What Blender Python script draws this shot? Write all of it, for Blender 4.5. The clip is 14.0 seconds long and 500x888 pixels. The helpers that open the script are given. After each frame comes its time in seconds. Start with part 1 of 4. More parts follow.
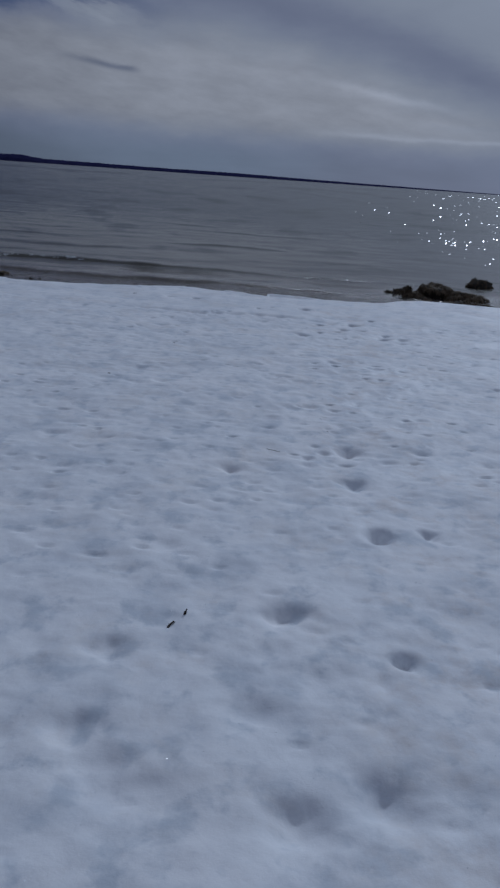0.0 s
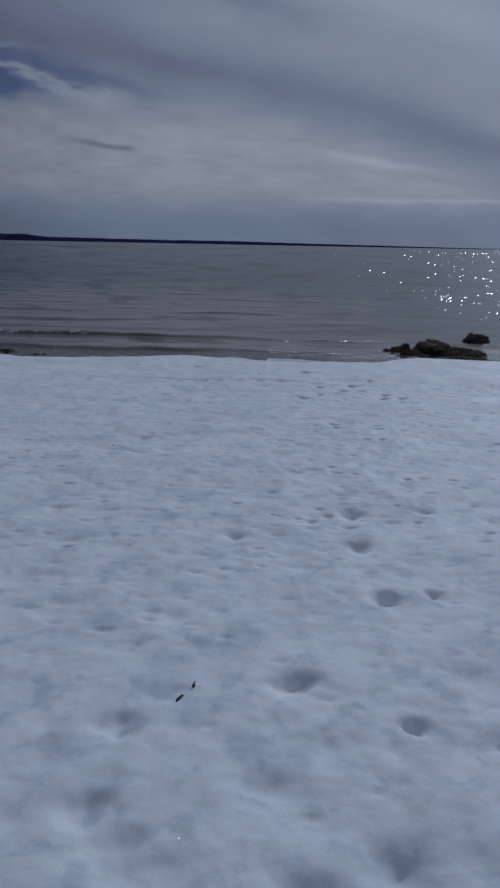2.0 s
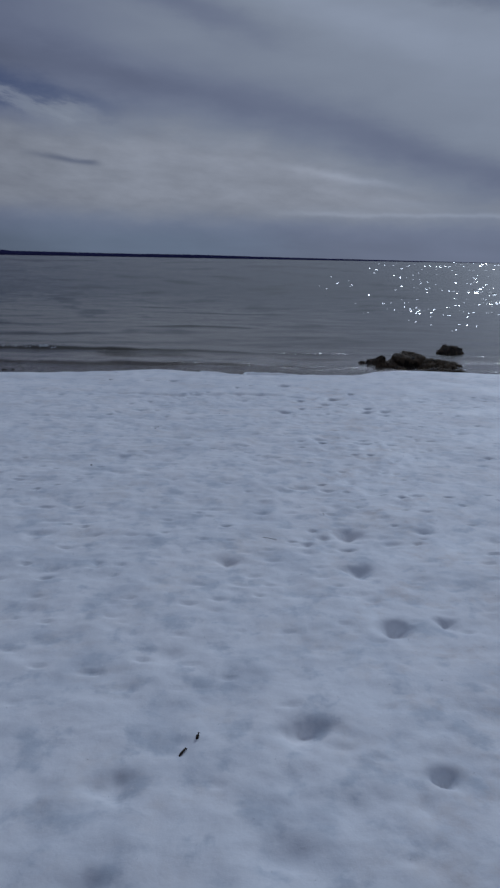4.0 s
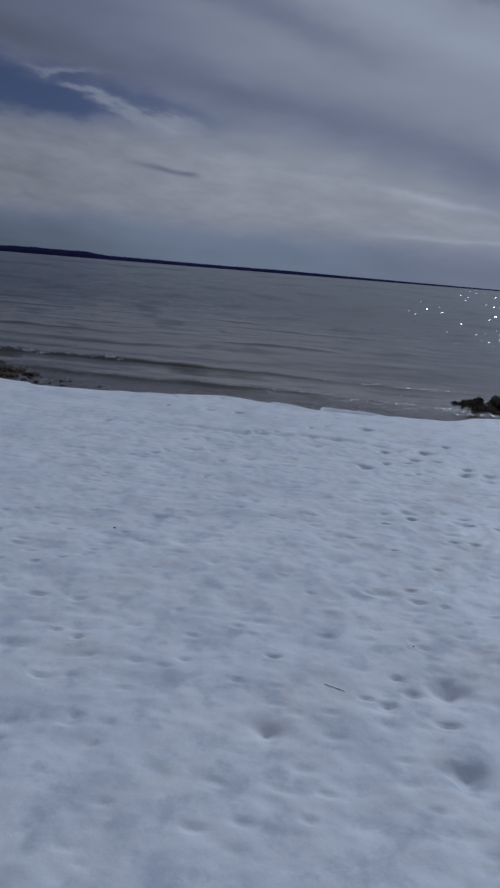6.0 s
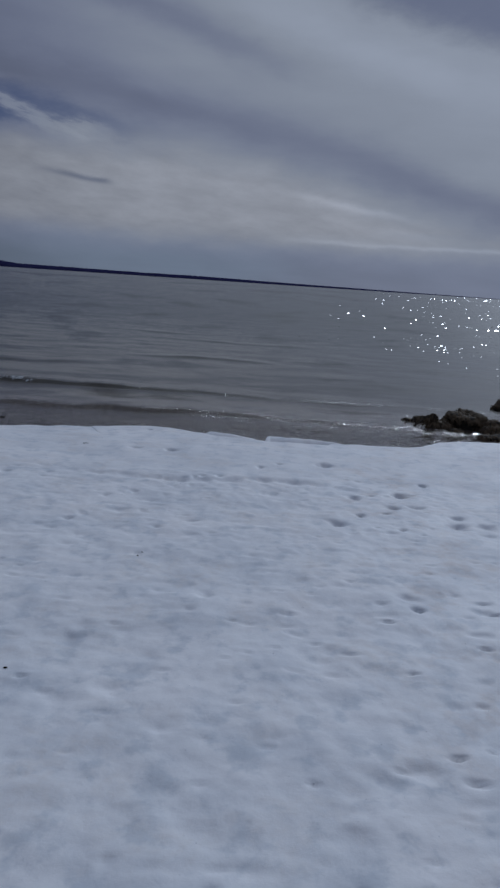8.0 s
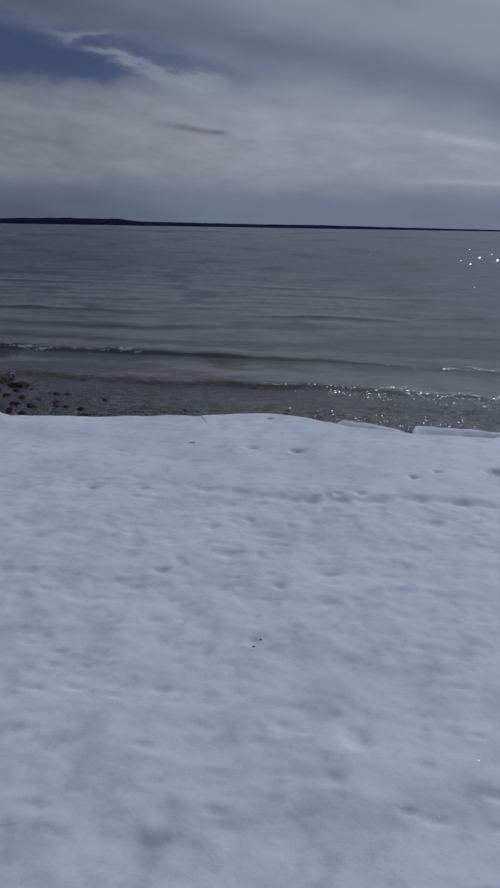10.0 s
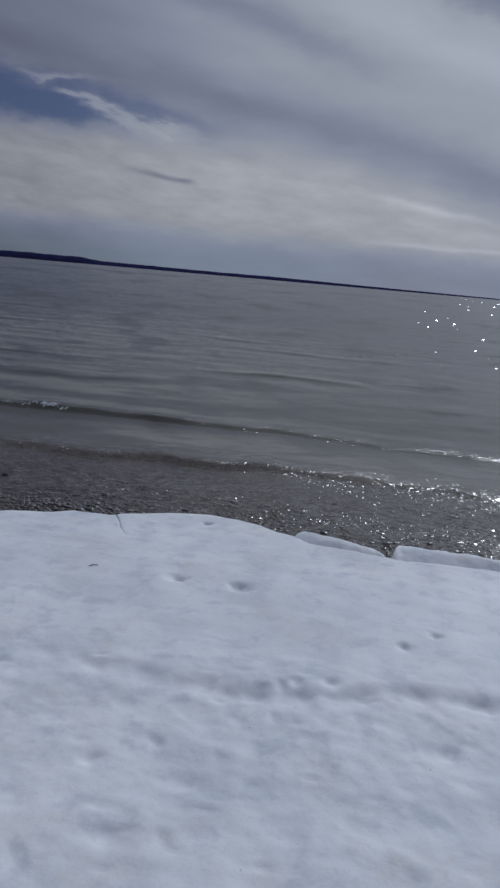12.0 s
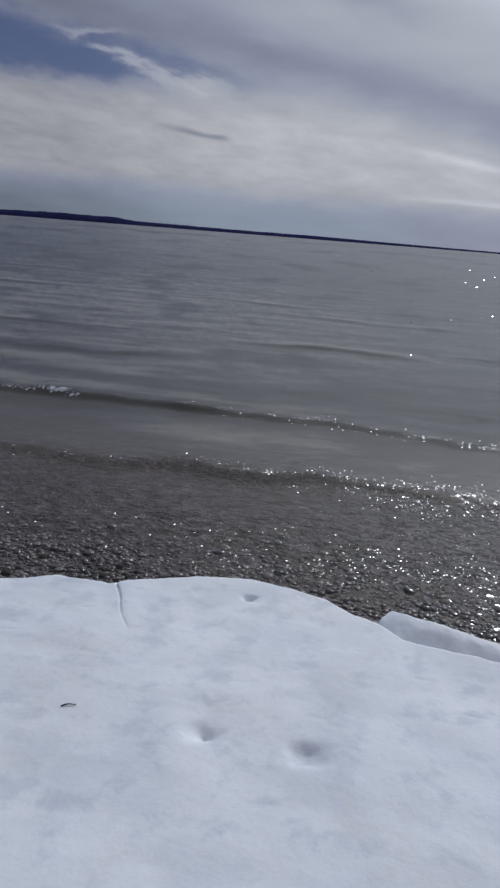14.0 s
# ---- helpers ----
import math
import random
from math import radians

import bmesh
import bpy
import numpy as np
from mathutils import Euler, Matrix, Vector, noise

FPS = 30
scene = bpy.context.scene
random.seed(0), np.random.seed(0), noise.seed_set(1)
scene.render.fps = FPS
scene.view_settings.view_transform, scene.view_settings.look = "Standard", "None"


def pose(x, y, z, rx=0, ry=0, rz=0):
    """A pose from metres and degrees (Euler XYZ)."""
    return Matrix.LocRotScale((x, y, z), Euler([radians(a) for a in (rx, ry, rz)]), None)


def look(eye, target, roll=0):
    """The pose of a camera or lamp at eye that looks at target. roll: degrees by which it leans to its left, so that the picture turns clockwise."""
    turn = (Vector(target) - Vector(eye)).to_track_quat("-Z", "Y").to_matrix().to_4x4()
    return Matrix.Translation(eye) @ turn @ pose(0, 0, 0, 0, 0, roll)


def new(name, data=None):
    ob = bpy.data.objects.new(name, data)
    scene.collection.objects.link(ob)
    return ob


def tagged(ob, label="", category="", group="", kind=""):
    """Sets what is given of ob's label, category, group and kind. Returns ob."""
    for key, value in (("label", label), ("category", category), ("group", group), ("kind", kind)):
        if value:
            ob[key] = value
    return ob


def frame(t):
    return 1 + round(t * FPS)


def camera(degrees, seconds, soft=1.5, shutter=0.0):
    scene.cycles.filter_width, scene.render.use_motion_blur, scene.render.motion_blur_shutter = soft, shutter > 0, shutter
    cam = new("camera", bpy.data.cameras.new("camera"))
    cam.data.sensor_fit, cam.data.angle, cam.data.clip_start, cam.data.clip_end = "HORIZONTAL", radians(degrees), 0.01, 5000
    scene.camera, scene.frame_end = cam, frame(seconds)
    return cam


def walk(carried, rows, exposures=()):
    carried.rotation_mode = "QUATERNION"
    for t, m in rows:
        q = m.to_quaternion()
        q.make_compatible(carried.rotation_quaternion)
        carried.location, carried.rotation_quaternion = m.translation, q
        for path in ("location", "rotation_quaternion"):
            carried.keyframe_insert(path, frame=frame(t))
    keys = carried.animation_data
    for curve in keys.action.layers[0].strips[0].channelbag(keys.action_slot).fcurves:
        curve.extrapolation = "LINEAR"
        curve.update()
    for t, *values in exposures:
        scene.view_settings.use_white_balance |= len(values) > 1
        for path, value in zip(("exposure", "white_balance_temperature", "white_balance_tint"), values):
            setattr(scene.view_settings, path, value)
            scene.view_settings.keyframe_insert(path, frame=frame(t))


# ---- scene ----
# The camera: lens and path.
cam = camera(37.3, 14.0, soft=2.5)
PATH = [
    (0, (0.204, -0.168, 1.474), (0.163, 1.714, 0.798), 4.0),
    (0.5, (0.233, -0.24, 1.523), (0.151, 1.691, 1.009), 3.0),
    (1, (0.226, -0.239, 1.519), (0.165, 1.706, 1.056), -0.6),
    (1.5, (0.227, -0.22, 1.513), (0.139, 1.704, 0.976), 1.5),
    (2, (0.236, -0.215, 1.524), (0.165, 1.715, 1.004), 1.1),
    (2.5, (0.223, -0.212, 1.525), (0.142, 1.721, 1.018), 1.9),
    (3, (0.177, -0.18, 1.505), (0.096, 1.748, 0.979), -0.1),
    (3.2, (0.160, -0.170, 1.496), (0.136, 1.761, 0.975), -0.2),
    (5.3, (0.067, 0.820, 1.500), (0.066, 2.770, 1.052), 2.1),
    (5.5, (0.076, 0.983, 1.498), (0.031, 2.92, 1.0), 3.0),
    (6, (0.102, 1.31, 1.51), (-0.084, 3.249, 1.056), 4.6),
    (6.5, (-0.008, 1.698, 1.499), (-0.052, 3.634, 0.998), 3.8),
    (7, (0.041, 2.068, 1.511), (-0.037, 4.003, 1.008), 3.0),
    (7.5, (-0.072, 2.445, 1.486), (-0.08, 4.398, 1.053), 4.8),
    (8, (-0.163, 2.666, 1.517), (-0.144, 4.62, 1.092), 3.8),
    (8.5, (-0.126, 3.03, 1.525), (-0.455, 4.943, 1.042), -2.0),
    (9, (-0.234, 3.386, 1.51), (-0.53, 5.309, 1.047), 3.1),
    (9.2, (-0.267, 3.504, 1.548), (-0.537, 5.423, 1.054), 2.7),
    (11.3, (-0.398, 5.107, 1.524), (-0.773, 6.985, 0.948), -1.8),
    (11.5, (-0.394, 5.243, 1.527), (-0.742, 7.136, 0.983), 1.1),
    (12, (-0.499, 5.624, 1.55), (-0.67, 7.568, 1.114), 5.0),
    (12.5, (-0.517, 6.057, 1.533), (-0.659, 8.016, 1.157), 2.4),
    (13, (-0.609, 6.455, 1.516), (-0.783, 8.395, 1.063), 4.9),
    (13.5, (-0.753, 6.84, 1.537), (-0.959, 8.778, 1.084), 3.6),
    (14, (-0.791, 7.212, 1.523), (-1.043, 9.12, 0.979), 4.5),
]
EXPOSURES = [
    (0.0, -1.72, 5020, 9), (3.0, -1.72, 5020, 9), (6.5, -1.60, 5100, 9), (9.0, -1.58, 5200, 9), (9.2, -1.50, 5200, 9),
    (11.3, -1.58, 5300, 8), (11.5, -1.32, 5330, 8), (12.0, -1.22, 5400, 8), (12.5, -1.30, 5420, 8), (13.0, -0.98, 5480, 7), (13.5, -0.92, 5470, 8), (14.0, -0.86, 5560, 8),
]
walk(cam, [(t, look(eye, target, roll)) for t, eye, target, roll in PATH], EXPOSURES)

# ---- light: a veiled winter sun ahead to the right, and a streaky sky ----
SUN_AZ, SUN_EL = 22.0, 33.0
sun = new("sun", bpy.data.lights.new("sun", "SUN"))
sun.data.energy, sun.data.angle, sun.data.color = 2.8, radians(0.7), (1.0, 0.95, 0.88)
sun_way = Vector((math.sin(radians(SUN_AZ)) * math.cos(radians(SUN_EL)), math.cos(radians(SUN_AZ)) * math.cos(radians(SUN_EL)), math.sin(radians(SUN_EL))))
sun.matrix_world = look(sun_way * 60, (0, 0, 0))


class Graph:
    """Short ways to write shader nodes."""

    def __init__(self, tree):
        self.tree = tree

    def node(self, shape, **values):
        n = self.tree.nodes.new(shape)
        for key, value in values.items():
            if key == "op":
                n.operation = value
            elif key == "blend":
                n.blend_type = value
            elif key == "kind":
                n.data_type = value
        return n

    def put(self, socket, value):
        if isinstance(value, bpy.types.NodeSocket):
            self.tree.links.new(value, socket)
        elif value is not None:
            socket.default_value = value

    def math(self, op, a, b=None, c=None, clamp=False):
        n = self.node("ShaderNodeMath", op=op)
        n.use_clamp = clamp
        for k, v in enumerate((a, b, c)):
            self.put(n.inputs[k], v)
        return n.outputs[0]

    def add(self, a, b):
        return self.math("ADD", a, b)

    def sub(self, a, b):
        return self.math("SUBTRACT", a, b)

    def mul(self, a, b):
        return self.math("MULTIPLY", a, b)

    def bell(self, x, middle, width):
        """exp(-((x - middle) / width)^2)"""
        d = self.mul(self.sub(x, middle), 1.0 / width)
        return self.math("POWER", math.e, self.mul(self.mul(d, d), -1.0))

    def ramp(self, x, a, b, lo=0.0, hi=1.0, smooth=True):
        n = self.node("ShaderNodeMapRange")
        n.interpolation_type = "SMOOTHSTEP" if smooth else "LINEAR"
        for k, v in enumerate((x, a, b, lo, hi)):
            self.put(n.inputs[k], v)
        return n.outputs[0]

    def bend(self, x, *points):
        """A line through the points (x, y), level beyond both ends."""
        y = points[0][1]
        for (a, one), (b, two) in zip(points, points[1:]):
            y = self.add(y, self.ramp(x, a, b, 0.0, two - one, smooth=False))
        return y

    def xyz(self, x, y, z=0.0):
        n = self.node("ShaderNodeCombineXYZ")
        for k, v in enumerate((x, y, z)):
            self.put(n.inputs[k], v)
        return n.outputs[0]

    def split(self, v):
        n = self.node("ShaderNodeSeparateXYZ")
        self.put(n.inputs[0], v)
        return n.outputs

    def noise(self, v, scale, detail=3.0, rough=0.5, warp=0.0):
        n = self.node("ShaderNodeTexNoise")
        self.put(n.inputs["Vector"], v)
        n.inputs["Scale"].default_value, n.inputs["Detail"].default_value = scale, detail
        n.inputs["Roughness"].default_value, n.inputs["Distortion"].default_value = rough, warp
        return n.outputs["Fac"]

    def mix(self, f, a, b, blend="MIX"):
        n = self.node("ShaderNodeMix", kind="RGBA", blend=blend)
        self.put(n.inputs[0], f)
        self.put(n.inputs[6], a if isinstance(a, bpy.types.NodeSocket) else (*a, 1))
        self.put(n.inputs[7], b if isinstance(b, bpy.types.NodeSocket) else (*b, 1))
        return n.outputs[2]

    def bump(self, height, strength, distance, normal=None):
        n = self.node("ShaderNodeBump")
        self.put(n.inputs["Height"], height)
        n.inputs["Strength"].default_value, n.inputs["Distance"].default_value = strength, distance
        if normal is not None:
            self.put(n.inputs["Normal"], normal)
        return n.outputs[0]


def make_sky():
    world = bpy.data.worlds.new("winter_sky")
    scene.world, world.use_nodes = world, True
    g = Graph(world.node_tree)
    back = world.node_tree.nodes["Background"]
    sky = g.node("ShaderNodeTexSky")
    sky.sky_type, sky.sun_disc = "NISHITA", False
    sky.sun_elevation, sky.sun_rotation = radians(SUN_EL), radians(SUN_AZ)
    sky.air_density, sky.dust_density, sky.ozone_density = 1.0, 0.2, 5.0
    way = g.node("ShaderNodeTexCoord").outputs["Generated"]
    x, y, z = g.split(way)
    el = g.mul(g.math("ARCSINE", z), 180 / math.pi)
    az = g.mul(g.math("ARCTAN2", x, y), 180 / math.pi)
    low = g.noise(g.xyz(g.mul(az, 0.06), g.mul(el, 0.55), 1.7), 1.0, 5.0, 0.58, 0.5)
    puff = g.noise(g.xyz(g.mul(az, 0.16), g.mul(el, 0.5), 6.3), 1.0, 6.0, 0.55, 0.4)
    slow = g.noise(g.xyz(g.mul(az, 0.05), g.mul(g.add(el, g.mul(az, 0.22)), 0.22), 3.1), 1.0, 3.0, 0.5)
    tuft = g.noise(g.xyz(g.mul(az, 0.33), g.mul(g.add(el, g.mul(az, 0.08)), 1.0), 4.4), 1.0, 5.0, 0.58, 0.15)
    torn = g.node("ShaderNodeTexNoise")
    g.put(torn.inputs["Vector"], g.xyz(g.mul(az, 0.30), g.mul(el, 0.62), 2.2))
    torn.inputs["Scale"].default_value, torn.inputs["Detail"].default_value, torn.inputs["Roughness"].default_value = 1.0, 5.0, 0.6
    torn_x, torn_y, torn_z = g.split(torn.outputs["Color"])
    warp = g.add(el, g.add(g.mul(g.sub(low, 0.5), 0.7), g.mul(g.sub(torn_y, 0.5), 1.3)))
    # A bright deck low in the sky; its upper edge sinks towards the sun's side.
    deck_top = g.bend(az, (-30, 9.2), (-8, 9.5), (0, 8.9), (6, 7.4), (11, 5.8), (17, 4.2))
    deck = g.mul(g.ramp(g.add(g.sub(warp, deck_top), g.mul(g.sub(puff, 0.5), 3.0)), -2.2, 0.9, 1.0, 0.0), g.ramp(warp, 1.9, 4.4))
    # Light and dark of the cloud above it: slanting bands; brighter towards the veiled sun.
    light = g.add(0.69, g.mul(g.sub(slow, 0.5), 0.20))
    light = g.add(light, g.mul(g.sub(puff, 0.5), 0.12))
    light = g.sub(light, g.ramp(az, -7.0, -26.0, 0.0, 0.22))
    light = g.add(light, g.mul(deck, g.add(0.15, g.mul(g.sub(tuft, 0.5), 0.42))))
    band = g.sub(warp, g.bend(az, (-30, 15.0), (-16, 13.0), (-4, 11.4), (2, 10.2), (8, 8.7), (13, 7.2), (18, 5.8)))
    light = g.sub(light, g.mul(g.mul(g.bell(band, 0.0, 1.35), g.bend(az, (-26, 0.6), (-8, 1.0), (4, 1.0), (10, 1.35))), 0.17))
    second = g.sub(warp, g.bend(az, (-14, 19.0), (-6.4, 17.4), (-3, 16.2), (3, 14.6), (9, 13.0)))
    light = g.sub(light, g.mul(g.mul(g.bell(second, 0.0, 0.95), g.ramp(az, -3.0, 6.0, 1.0, 0.15)), 0.17))
    swath = g.sub(warp, g.bend(az, (-4, 19.2), (2.4, 17.3), (8, 15.6), (14, 13.4)))
    light = g.add(light, g.mul(g.mul(g.bell(swath, 0.0, 1.3), g.ramp(az, -6.0, 0.0)), 0.12))
    turn = g.node("ShaderNodeVectorMath", op="DOT_PRODUCT")
    g.put(turn.inputs[0], way)
    turn.inputs[1].default_value = sun_way
    light = g.add(light, g.mul(g.ramp(turn.outputs["Value"], 0.80, 1.0), 0.28))
    # Darker cloud overhead to one side.
    lean = g.add(g.add(el, g.mul(az, 0.25)), g.mul(g.sub(torn_z, 0.5), 2.0))
    shade = g.mul(g.mul(g.ramp(lean, 19.2, 21.6), g.ramp(az, 2.0, 8.0)), g.ramp(el, 22.0, 28.0, 1.0, 0.0))
    light = g.sub(light, g.mul(shade, 0.3))
    # Thin bright streaks and one small dark bar low in the sky.
    streak = g.add(el, g.add(g.mul(g.sub(low, 0.5), 0.5), g.mul(g.sub(torn_y, 0.5), 0.7)))
    light = g.add(light, g.mul(g.mul(g.bell(g.add(streak, g.mul(az, 0.165)), 7.02, 0.27), g.bell(az, 6.5, 3.8)), 0.24))
    light = g.add(light, g.mul(g.mul(g.bell(g.add(streak, g.mul(az, 0.016)), 3.42, 0.17), g.ramp(az, -1.0, 7.0)), 0.17))
    light = g.add(light, g.mul(g.mul(g.bell(g.add(streak, g.mul(az, 0.09)), 5.2, 0.22), g.bell(az, 11.0, 3.0)), 0.07))
    bar = g.mul(g.bell(g.add(g.add(el, g.mul(g.sub(tuft, 0.5), 0.4)), g.mul(az, 0.098)), 5.34, 0.2), g.mul(g.ramp(az, -17.0, -12.6), g.ramp(az, -11.6, -10.3, 1.0, 0.0)))
    light = g.sub(light, g.mul(bar, 0.2))
    # The bluish bank over the horizon.
    bank = g.ramp(warp, 0.8, 3.6, 1.0, 0.0)
    light = g.sub(light, g.mul(bank, g.add(0.07, g.mul(low, 0.12))))
    # A wedge of blue sky, with feathered wisps of cloud lying across it.
    ragged = g.add(el, g.add(g.mul(g.sub(torn_z, 0.5), 2.4), g.mul(g.sub(tuft, 0.5), 1.2)))
    roof = g.bend(az, (-45, 15.5), (-27, 13.0), (-20, 12.3), (-15, 11.7), (-10, 10.5), (-6, 9.7))
    gap = g.mul(g.ramp(g.sub(ragged, deck_top), -0.5, 1.0), g.ramp(g.sub(roof, ragged), -0.9, 1.3))
    gap = g.mul(gap, g.bend(az, (-60, 0.0), (-40, 0.85), (-20, 0.8), (-15, 0.66), (-10, 0.45), (-5, 0.0)))
    feather = g.add(el, g.add(g.mul(g.sub(torn_x, 0.5), 0.9), g.mul(g.sub(tuft, 0.5), 1.5)))
    away = g.sub(feather, g.bend(az, (-21, 11.5), (-18.6, 10.95), (-17, 10.35), (-14.5, 9.9), (-12.5, 9.65)))
    thick = g.bend(az, (-21, 0.16), (-18, 0.4), (-16, 0.56), (-13.5, 0.6), (-12, 0.45))
    away = g.math("DIVIDE", away, thick)
    wisp = g.mul(g.math("POWER", math.e, g.mul(g.mul(away, away), -1.0)), g.mul(g.ramp(az, -21.4, -19.6), g.ramp(az, -13.2, -10.2, 1.0, 0.0)))
    shred = g.noise(g.xyz(g.mul(az, 0.55), g.mul(g.add(el, g.mul(az, 0.22)), 2.6), 8.8), 1.0, 5.0, 0.6, 0.3)
    wisp = g.mul(wisp, g.ramp(shred, 0.3, 0.62, 0.5, 1.1))
    thin = g.mul(g.bell(g.sub(feather, g.mul(az, 0.06)), 13.6, 0.2), g.bell(az, -20.6, 2.2))
    gap = g.sub(gap, g.add(g.mul(wisp, 0.95), g.mul(thin, 0.7)))
    gap = g.add(g.math("MAXIMUM", gap, 0.0), g.add(g.mul(shade, 0.3), g.mul(bar, 0.36)))
    cover = g.math("MULTIPLY", g.sub(1.0, g.math("ADD", gap, 0.0, clamp=True)), 0.97, clamp=True)
    light = g.add(light, g.add(g.mul(wisp, 0.13), g.mul(thin, 0.1)))
    tone = g.mix(g.ramp(light, 0.45, 0.85), (0.96, 0.935, 1.09), (1.03, 0.99, 0.975))
    tone = g.mix(g.mul(deck, 0.85), tone, (1.095, 0.992, 0.91))
    tone = g.mix(bank, tone, g.mix(g.ramp(az, -6.0, 9.0), (0.915, 0.97, 1.065), (0.98, 0.96, 1.06)))
    grey = g.node("ShaderNodeVectorMath", op="SCALE")
    g.put(grey.inputs[0], tone)
    g.put(grey.inputs["Scale"], g.mul(g.math("MAXIMUM", light, 0.1), 0.95))
    blue = g.node("ShaderNodeVectorMath", op="MULTIPLY")
    g.put(blue.inputs[0], sky.outputs[0])
    blue.inputs[1].default_value = (0.045, 0.036, 0.043)
    g.put(back.inputs[0], g.mix(cover, blue.outputs[0], grey.outputs[0]))
    back.inputs[1].default_value = 1.0


make_sky()

# ---- numbers for the lie of the land ----
WATER_Z = -0.279


def hashed(i, j, seed):
    """A random number from 0 to 1 for each whole pair."""
    n = (i.astype(np.int64) * 374761393 + j.astype(np.int64) * 668265263 + seed * 1442695041) & 0x7FFFFFFF
    n = ((n ^ (n >> 13)) * 1274126177) & 0x7FFFFFFF
    n = ((n ^ (n >> 16)) * 2246822519) & 0x7FFFFFFF
    return ((n ^ (n >> 15)) & 0xFFFFFF) / float(0x1000000)


def bumpy(x, y, seed=0):
    """Smooth gradient noise, about -0.7 to 0.7."""
    i, j = np.floor(x), np.floor(y)
    fx, fy = x - i, y - j
    sx, sy = fx**3 * (fx * (fx * 6 - 15) + 10), fy**3 * (fy * (fy * 6 - 15) + 10)

    def corner(a, b):
        turn = hashed(i + a, j + b, seed) * 2 * np.pi
        return np.cos(turn) * (fx - a) + np.sin(turn) * (fy - b)

    low = corner(0, 0) * (1 - sx) + corner(1, 0) * sx
    high = corner(0, 1) * (1 - sx) + corner(1, 1) * sx
    return low * (1 - sy) + high * sy


def layered(x, y, octaves, seed=0, gain=0.5):
    total, size = 0.0, 1.0
    for k in range(octaves):
        total = total + size * bumpy(x * 2**k + 17.3 * k, y * 2**k - 9.1 * k, seed + k)
        size *= gain
    return total


def pits(x, y, cell, small, large, share, seed, stretch=1.0):
    """Scattered hollows, 0 to 1 deep: one per cell at most."""
    i, j = np.floor(x / cell), np.floor(y / cell)
    deep = np.zeros_like(x)
    x, y = x + 0.25 * small * 4 * bumpy(x * 11, y * 11, seed + 7), y + 0.25 * small * 4 * bumpy(x * 11 + 5, y * 11, seed + 8)
    for a in (-1, 0, 1):
        for b in (-1, 0, 1):
            ci, cj = i + a, j + b
            cx, cy = (ci + hashed(ci, cj, seed)) * cell, (cj + hashed(ci, cj, seed + 1)) * cell
            r = small + (large - small) * hashed(ci, cj, seed + 2) ** 2
            there = (hashed(ci, cj, seed + 3) < share) * (0.35 + 0.65 * hashed(ci, cj, seed + 4))
            d = ((x - cx) / (r * stretch)) ** 2 + ((y - cy) / r) ** 2
            deep = np.maximum(deep, there * np.exp(-(d**1.35)) * (0.75 + 0.45 * np.clip((y - cy) / r, -1, 1)))
    return deep


def smooth(v, a, b):
    t = np.clip((v - a) / (b - a), 0, 1)
    return t * t * (3 - 2 * t)


# The seaward edge of the snow shelf, and the seam behind the broken slabs.
EDGE_X = (-400, -30, -9, -5.2, -4.3, -3.75, -3.5, -3.26, -2.92, -2.35, -2.03, -1.77, -1.67, -1.39, -1.16, -0.97, -0.79, -0.67, -0.56, -0.47,
          -0.29, -0.1, 0.05, 0.4, 0.68, 0.74, 1.05, 1.5, 1.7, 1.95, 2.6, 3.5, 4.5, 7, 30, 400)
EDGE_Y = (9, 9.2, 9.5, 9.9, 10.05, 9.97, 9.93, 9.73, 9.87, 10.0, 10.17, 10.16, 10.23, 10.35, 10.38, 10.34, 10.28, 10.14, 10.08, 9.96,
          9.93, 9.90, 9.88, 9.90, 9.89, 10.02, 10.09, 10.1, 10.22, 10.5, 10.72, 10.52, 10.6, 10.3, 10, 9)


def snow_edge(x):
    return np.interp(x, EDGE_X, EDGE_Y) + 0.02 * layered(x * 4.0, x * 0 + 3.3, 3, 41) + 0.006 * bumpy(x * 35.0, x * 0 + 1.2, 48)


def bed_z(x, y):
    """The shingle beach: it falls gently under the water."""
    d = y - 10.2
    z = -0.271 - 0.018 * np.clip(d, 0, 2.3) - 0.03 * np.clip(d - 2.3, 0, 1) - 0.07 * np.clip(d - 3.3, 0, 30) - 0.02 * np.clip(d - 33, 0, 100)
    return z + 0.007 * layered(x * 0.5, y * 0.5, 2, 60) * smooth(y, 9.5, 11)


# Hollows and prints where the walk begins: x, y, half width, depth.
PRINTS_START = (
    (0.36, 1.26, 0.075, 0.045), (-0.17, 1.36, 0.09, 0.03), (-0.03, 1.27, 0.1, 0.03), (0.58, 1.35, 0.08, 0.05), (-0.48, 1.45, 0.071, 0.02), (-0.28, 1.5, 0.07, 0.03), (0.22, 1.64, 0.06, 0.029), (0.42, 1.79, 0.048, 0.012),
    (0.66, 1.83, 0.059, 0.025), (-0.48, 1.86, 0.04, 0.02), (-0.27, 1.87, 0.059, 0.03), (0.72, 1.95, 0.033, 0.045), (0.32, 1.95, 0.03, 0.015),
    (-0.08, 2.06, 0.046, 0.02), (0.31, 2.16, 0.064, 0.05), (0.41, 2.17, 0.032, 0.02), (0.75, 2.2, 0.048, 0.014), (-0.56, 2.42, 0.045, 0.01),
    (-0.17, 2.61, 0.056, 0.024), (0.75, 2.87, 0.047, 0.06), (0.98, 2.93, 0.033, 0.03), (-0.48, 3.05, 0.024, 0.015),
    (0.65, 3.18, 0.043, 0.02), (1.1, 3.27, 0.065, 0.02))
